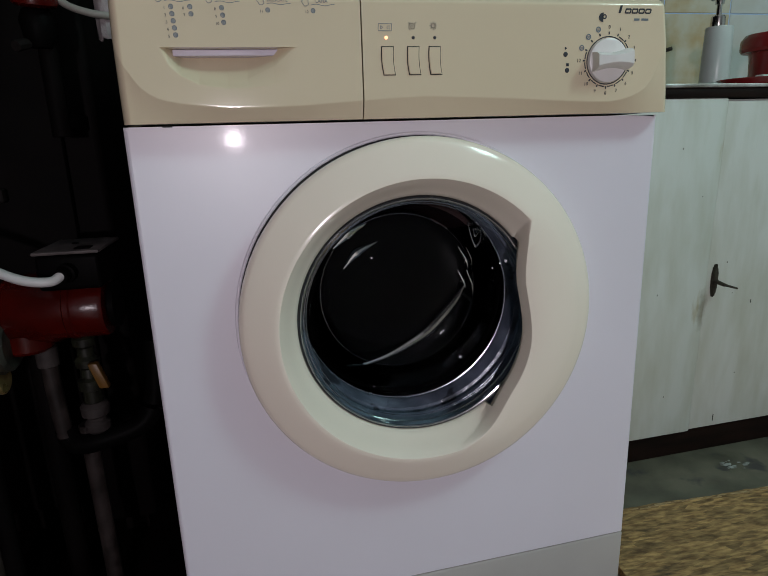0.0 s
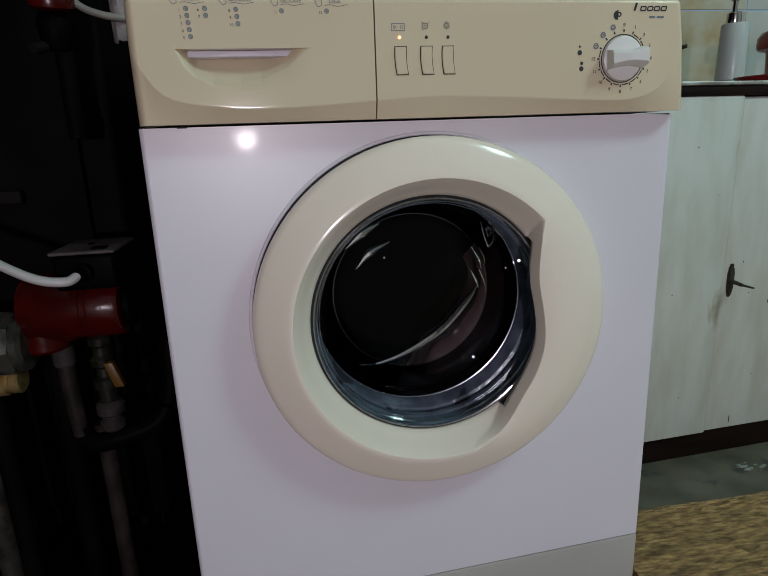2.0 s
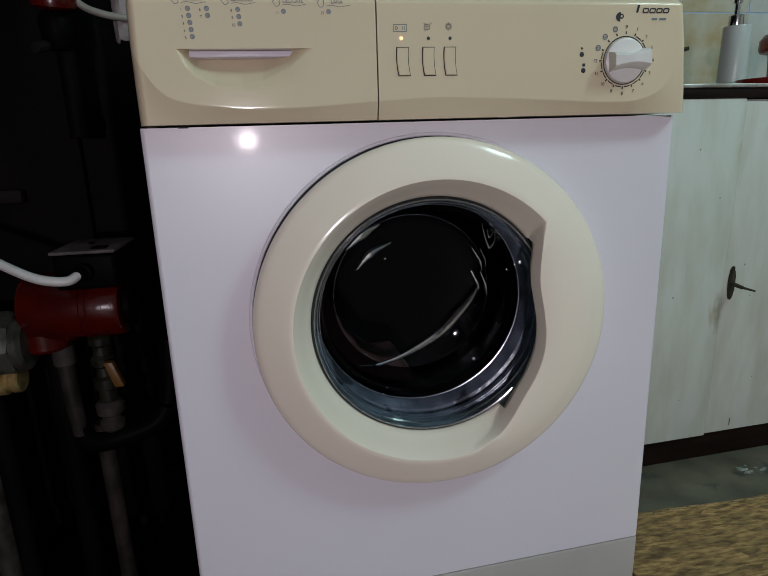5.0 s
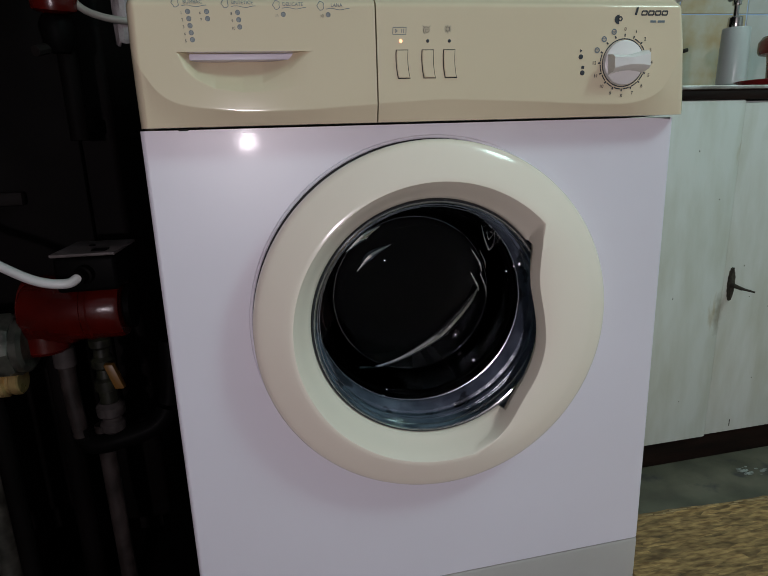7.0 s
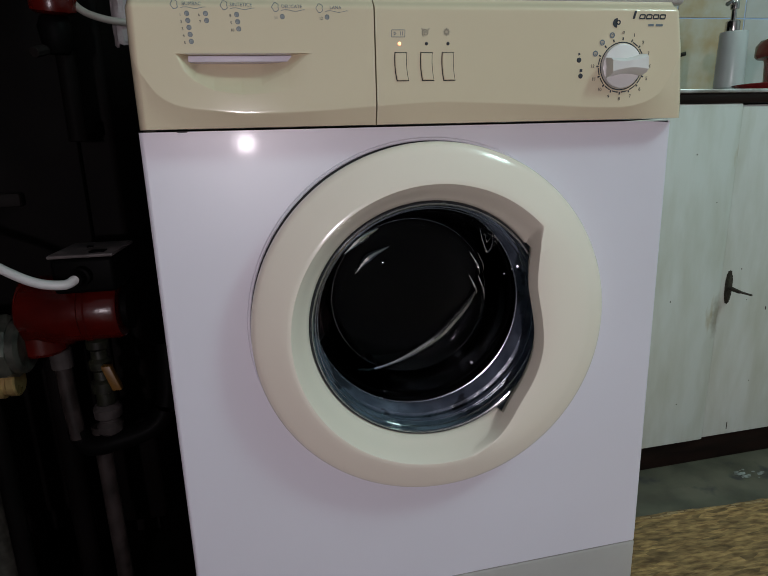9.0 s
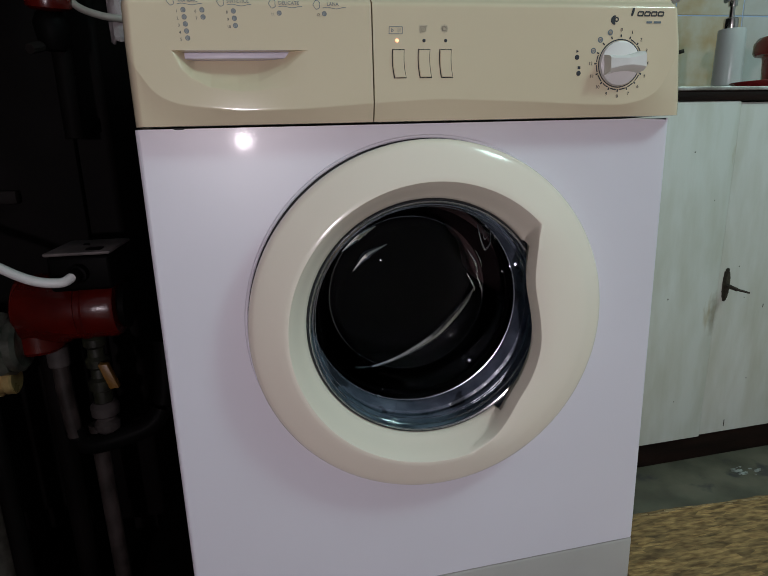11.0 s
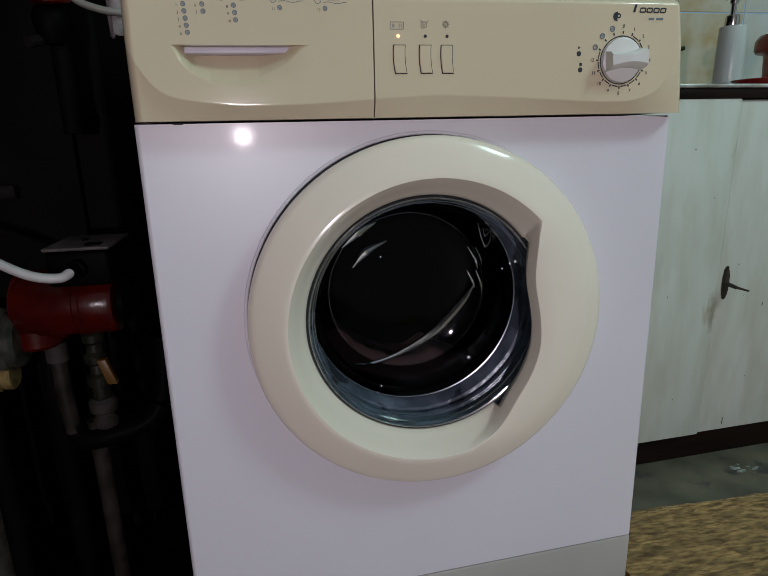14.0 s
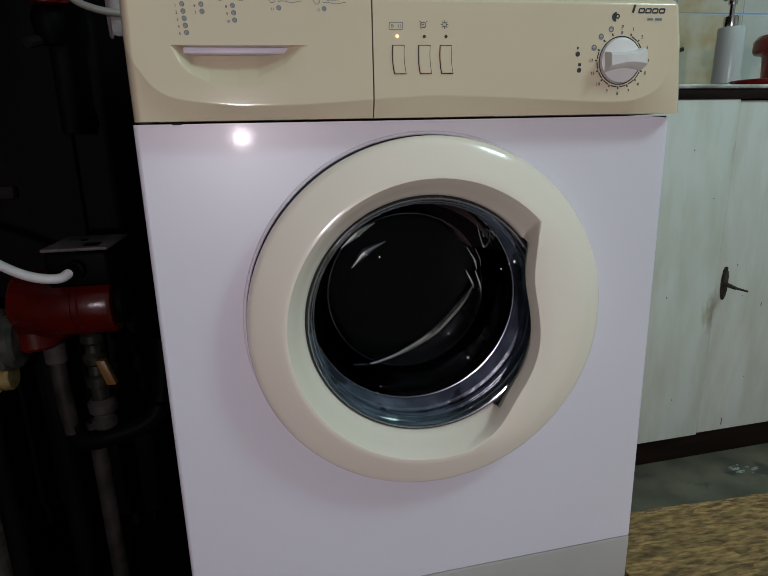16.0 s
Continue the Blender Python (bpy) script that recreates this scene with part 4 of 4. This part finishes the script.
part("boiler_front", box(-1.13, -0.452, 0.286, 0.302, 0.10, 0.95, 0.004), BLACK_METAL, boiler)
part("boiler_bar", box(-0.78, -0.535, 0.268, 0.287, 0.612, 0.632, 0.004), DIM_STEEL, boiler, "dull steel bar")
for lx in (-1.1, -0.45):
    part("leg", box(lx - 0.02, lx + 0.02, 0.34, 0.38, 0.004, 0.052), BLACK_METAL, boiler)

pump = thing("circulation_pump", "red circulation pump with black terminal box on grey pipes", "pump")
PY = 0.15
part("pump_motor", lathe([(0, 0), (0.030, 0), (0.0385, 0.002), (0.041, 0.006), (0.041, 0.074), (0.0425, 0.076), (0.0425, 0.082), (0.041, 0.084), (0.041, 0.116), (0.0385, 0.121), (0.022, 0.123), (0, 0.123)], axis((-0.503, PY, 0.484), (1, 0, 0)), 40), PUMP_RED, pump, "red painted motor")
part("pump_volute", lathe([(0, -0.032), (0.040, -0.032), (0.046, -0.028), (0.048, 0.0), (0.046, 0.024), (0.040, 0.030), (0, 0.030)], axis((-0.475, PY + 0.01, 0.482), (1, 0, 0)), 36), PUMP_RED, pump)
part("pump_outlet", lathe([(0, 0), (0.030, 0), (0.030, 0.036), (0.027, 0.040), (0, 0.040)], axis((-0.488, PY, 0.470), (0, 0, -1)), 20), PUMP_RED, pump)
part("end_cap", lathe([(0, 0), (0.026, 0), (0.030, 0.003), (0.030, 0.010), (0.008, 0.012), (0, 0.012)], axis((-0.381, PY, 0.484), (1, 0, 0)), 28), BLACK_PLASTIC, pump)
tb = part("terminal_box", box(-0.444, -0.372, 0.098, 0.192, 0.518, 0.562, 0.005, 3), BLACK_PLASTIC, pump, "black terminal box")
part("terminal_lid", box(-0.446, -0.370, 0.096, 0.194, 0.5625, 0.5670, 0.002), GREY_LID, tb, "dusty grey lid")
part("speed_switch", box(-0.400, -0.382, 0.104, 0.120, 0.5672, 0.5690, 0.0008), BLACK_PLASTIC, tb)
part("screw", rod((-0.412, 0.150, 0.566), (-0.412, 0.150, 0.5685), 0.004), BLACK_PLASTIC, tb)
part("cable_gland", lathe([(0, 0), (0.012, 0), (0.012, 0.008), (0.009, 0.009), (0.008, 0.018), (0, 0.018)], axis((-0.408, 0.1, 0.541), (-0.2, -1, -0.1)), 12), BLACK_PLASTIC, tb)
cable = tagged(finish(tube([(-0.411, 0.086, 0.540), (-0.424, 0.076, 0.535), (-0.458, 0.075, 0.542), (-0.512, 0.09, 0.568), (-0.580, 0.12, 0.60), (-0.63, 0.2, 0.66), (-0.66, 0.29, 0.70)], 0.0058), "power_cable", CABLE), "white power cable looping from the pump's terminal box", "cable")

valve = thing("pipe_union", "grey iron pipe union with brass nut beside the pump", "pipe fitting")
part("iron_nut", lathe([(0, 0), (0.040, 0), (0.043, 0.004), (0.043, 0.028), (0.039, 0.034), (0, 0.034)], axis((-0.545, PY - 0.02, 0.447), (1, 0, 0)), 8), IRON, valve)
part("iron_pipe", rod((-0.62, PY, 0.452), (-0.555, PY, 0.452), 0.026, 24), IRON, valve)
part("iron_collar", lathe([(0, 0), (0.036, 0), (0.036, 0.012), (0.031, 0.016), (0, 0.016)], axis((-0.514, PY - 0.02, 0.447), (1, 0, 0)), 24), IRON, valve)
part("brass_body", lathe([(0, 0), (0.017, 0), (0.0195, 0.002), (0.0195, 0.010), (0.0175, 0.012), (0.0175, 0.016), (0.0215, 0.018), (0.0215, 0.034), (0.0190, 0.037), (0.019, 0.075), (0, 0.075)], axis((-0.516, 0.13, 0.399), (-1, 0, 0)), 24), BRASS, valve, "bright brass nut")
part("brass_riser", rod((-0.556, 0.13, 0.0), (-0.556, 0.13, 0.399), 0.012), BLACK_METAL, valve)
part("riser", rod((-0.592, PY, 0.0), (-0.592, PY, 0.457), 0.016, 16), IRON, valve)

pipes = thing("heating_pipes", "grey heating pipes, darkened for the dim corner, with a yellow-handled valve", "pipes")
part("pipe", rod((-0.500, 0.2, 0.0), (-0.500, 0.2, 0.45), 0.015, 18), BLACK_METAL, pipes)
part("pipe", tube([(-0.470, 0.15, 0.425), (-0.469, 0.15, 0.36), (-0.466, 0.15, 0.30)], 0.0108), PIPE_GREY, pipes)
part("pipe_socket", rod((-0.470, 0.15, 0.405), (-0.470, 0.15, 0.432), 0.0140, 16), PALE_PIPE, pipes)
part("valve_body", lathe([(0, 0), (0.012, 0), (0.012, 0.018), (0.016, 0.020), (0.016, 0.034), (0.0115, 0.038), (0.0105, 0.050), (0.0150, 0.054), (0.0155, 0.064), (0.0110, 0.069), (0.0105, 0.080), (0.0145, 0.084), (0.0145, 0.094), (0.0105, 0.098), (0.0105, 0.125), (0, 0.125)], axis((-0.424, 0.155, 0.345), (0, 0, 1)), 18), DIM_GREEN, pipes, "greenish brass valve, darkened for the dim corner")
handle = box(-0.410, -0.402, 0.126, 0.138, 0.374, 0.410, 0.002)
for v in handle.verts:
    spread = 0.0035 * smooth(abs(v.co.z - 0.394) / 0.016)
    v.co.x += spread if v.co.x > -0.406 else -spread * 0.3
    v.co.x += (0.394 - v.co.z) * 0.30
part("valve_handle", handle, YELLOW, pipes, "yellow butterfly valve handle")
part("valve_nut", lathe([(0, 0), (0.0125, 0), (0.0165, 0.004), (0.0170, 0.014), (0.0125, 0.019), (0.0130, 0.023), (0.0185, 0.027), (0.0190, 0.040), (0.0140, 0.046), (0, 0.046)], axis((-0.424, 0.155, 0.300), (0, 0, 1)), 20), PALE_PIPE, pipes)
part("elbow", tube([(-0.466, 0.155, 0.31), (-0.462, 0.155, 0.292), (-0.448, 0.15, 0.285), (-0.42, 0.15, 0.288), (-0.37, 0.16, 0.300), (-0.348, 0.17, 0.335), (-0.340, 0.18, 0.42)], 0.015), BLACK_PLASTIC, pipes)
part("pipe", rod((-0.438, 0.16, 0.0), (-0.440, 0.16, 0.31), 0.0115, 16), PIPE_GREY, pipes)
# made-up rod: stands in for the strip of shade along the machine
part("shade_strip", rod((-0.335, 0.22, 0.0), (-0.335, 0.22, 1.0), 0.0085, 12), RUST, pipes, "thin brown upright rod added for the dark strip beside the machine")

upper = thing("upper_valve", "red valve cap with black body on a pipe by the boiler", "valve")
part("upper_pipe", rod((-0.428, 0.22, 0.70), (-0.428, 0.22, 1.00), 0.012, 14), BLACK_METAL, upper)
part("red_cap", lathe([(0, 0), (0.020, 0), (0.026, 0.004), (0.027, 0.020), (0.024, 0.026), (0, 0.028)], axis((-0.425, 0.192, 0.853), (0.1, -0.2, 1)), 20), PUMP_RED, upper)
part("black_body", lathe([(0, 0), (0.012, 0), (0.018, 0.010), (0.021, 0.032), (0.016, 0.044), (0, 0.045)], axis((-0.428, 0.20, 0.808), (0, 0, 1)), 14), BLACK_PLASTIC, upper)
part("drain_screw", rod((-0.440, 0.190, 0.812), (-0.447, 0.17, 0.806), 0.0065, 8), DIM_STEEL, upper)
part("bracket", box(-0.44, -0.416, 0.22, 0.302, 0.71, 0.73, 0.002), BLACK_METAL, upper)
tagged(finish(tube([(-0.415, 0.20, 0.885), (-0.395, 0.195, 0.860), (-0.368, 0.19, 0.848), (-0.340, 0.2, 0.845), (-0.315, 0.26, 0.85), (-0.31, 0.32, 0.86)], 0.0045), "thin_cable", GREY_CABLE), "thin pale cable, coloured dim, running behind the machine", "cable")


def make_rag():
    bm = bmesh.new()
    nx, nz = 14, 24
    grid = []
    for j in range(nz + 1):
        row = []
        for i in range(nx + 1):
            u, v = i / nx, j / nz
            x = -0.362 + 0.046 * u + 0.003 * noise.noise(Vector((u * 3, v * 5, 1)))
            z = 0.97 - 0.150 * v - 0.012 * abs(noise.noise(Vector((u * 9, 4, 0)))) * v
            y = 0.208 + 0.009 * math.sin(u * 11 + v * 2) + 0.004 * noise.noise(Vector((u * 6, v * 9, 7)))
            row.append(bm.verts.new((x, y, z)))
        grid.append(row)
    for a, b in zip(grid, grid[1:]):
        for i in range(nx):
            bm.faces.new((a[i], a[i + 1], b[i + 1], b[i]))
    ob = finish(bm, "hanging_rag", RAG)
    mod = ob.modifiers.new("thickness", "SOLIDIFY")
    mod.thickness = 0.003
    return tagged(ob, "frayed grey rag hanging beside the machine", "rag")


make_rag()

# ---- tiled splashback: separate tiles over blue-grey joints ----
TILE = material("marbled_beige_tile", (0.54, 0.50, 0.40), 0.22, scale=9, second=(0.44, 0.31, 0.145), spread=(0.33, 0.60), rough_var=0.04)
TILE_PALE = material("pale_tile", (0.56, 0.57, 0.55), 0.22, scale=9, second=(0.50, 0.48, 0.43), rough_var=0.04)
joint = finish(box(0.32, 1.92, 0.9475, 0.961, 0.764, 1.62), "tile_joint", GROUT, wall_back, "pale blue tile joints")
for col in range(7):
    for row in range(4):
        pale = (col, row) in ((4, 0), (4, 1), (5, 1), (1, 2), (6, 0), (3, 3))
        ob = finish(box(0, 0.2118, 0, 0.008, 0, 0.2468, 0.0012, 1), "tile", TILE_PALE if pale else TILE, wall_back)
        ob.location = (0.3216 + col * 0.215, 0.9455, 0.757 + row * 0.25)
hook = tagged(finish(tube([(0.945, 0.948, 0.902), (0.950, 0.93, 0.902), (0.960, 0.91, 0.903), (0.972, 0.905, 0.906)], 0.0055), "wall_hook", RUST), "small dark metal hook on the tiled wall", "hook")

# ---- movement ----
# spans in which the bundle slides through the lower part of the drum; between them it is lifted over
SPANS = [(-1.4, -0.7), (0.45, 1.1), (1.95, 3.1), (3.95, 4.9), (5.85, 6.8), (7.4, 8.8), (9.4, 10.4), (11.2, 12.0), (12.8, 14.0), (14.8, 15.4), (16.3, 17.2)]
TURN_PERIOD = 1.84


def motions():
    times, angles = [], []
    for k, (a, b) in enumerate(SPANS):
        times += [a, b]
        angles += [360 * k - 50, 360 * k + 30]
    rows_drum, rows_cloth = [], []
    for k in range(161):
        t = k * 0.1
        rows_drum.append((t, pose(CX, 0.092, CZ, 0, 360 * t / TURN_PERIOD, 0)))
        rows_cloth.append((t, pose(CX, 0.092, CZ, 0, float(np.interp(t, times, angles)), 0)))
    walk(drum, rows_drum)
    walk(laundry, rows_cloth)


motions()
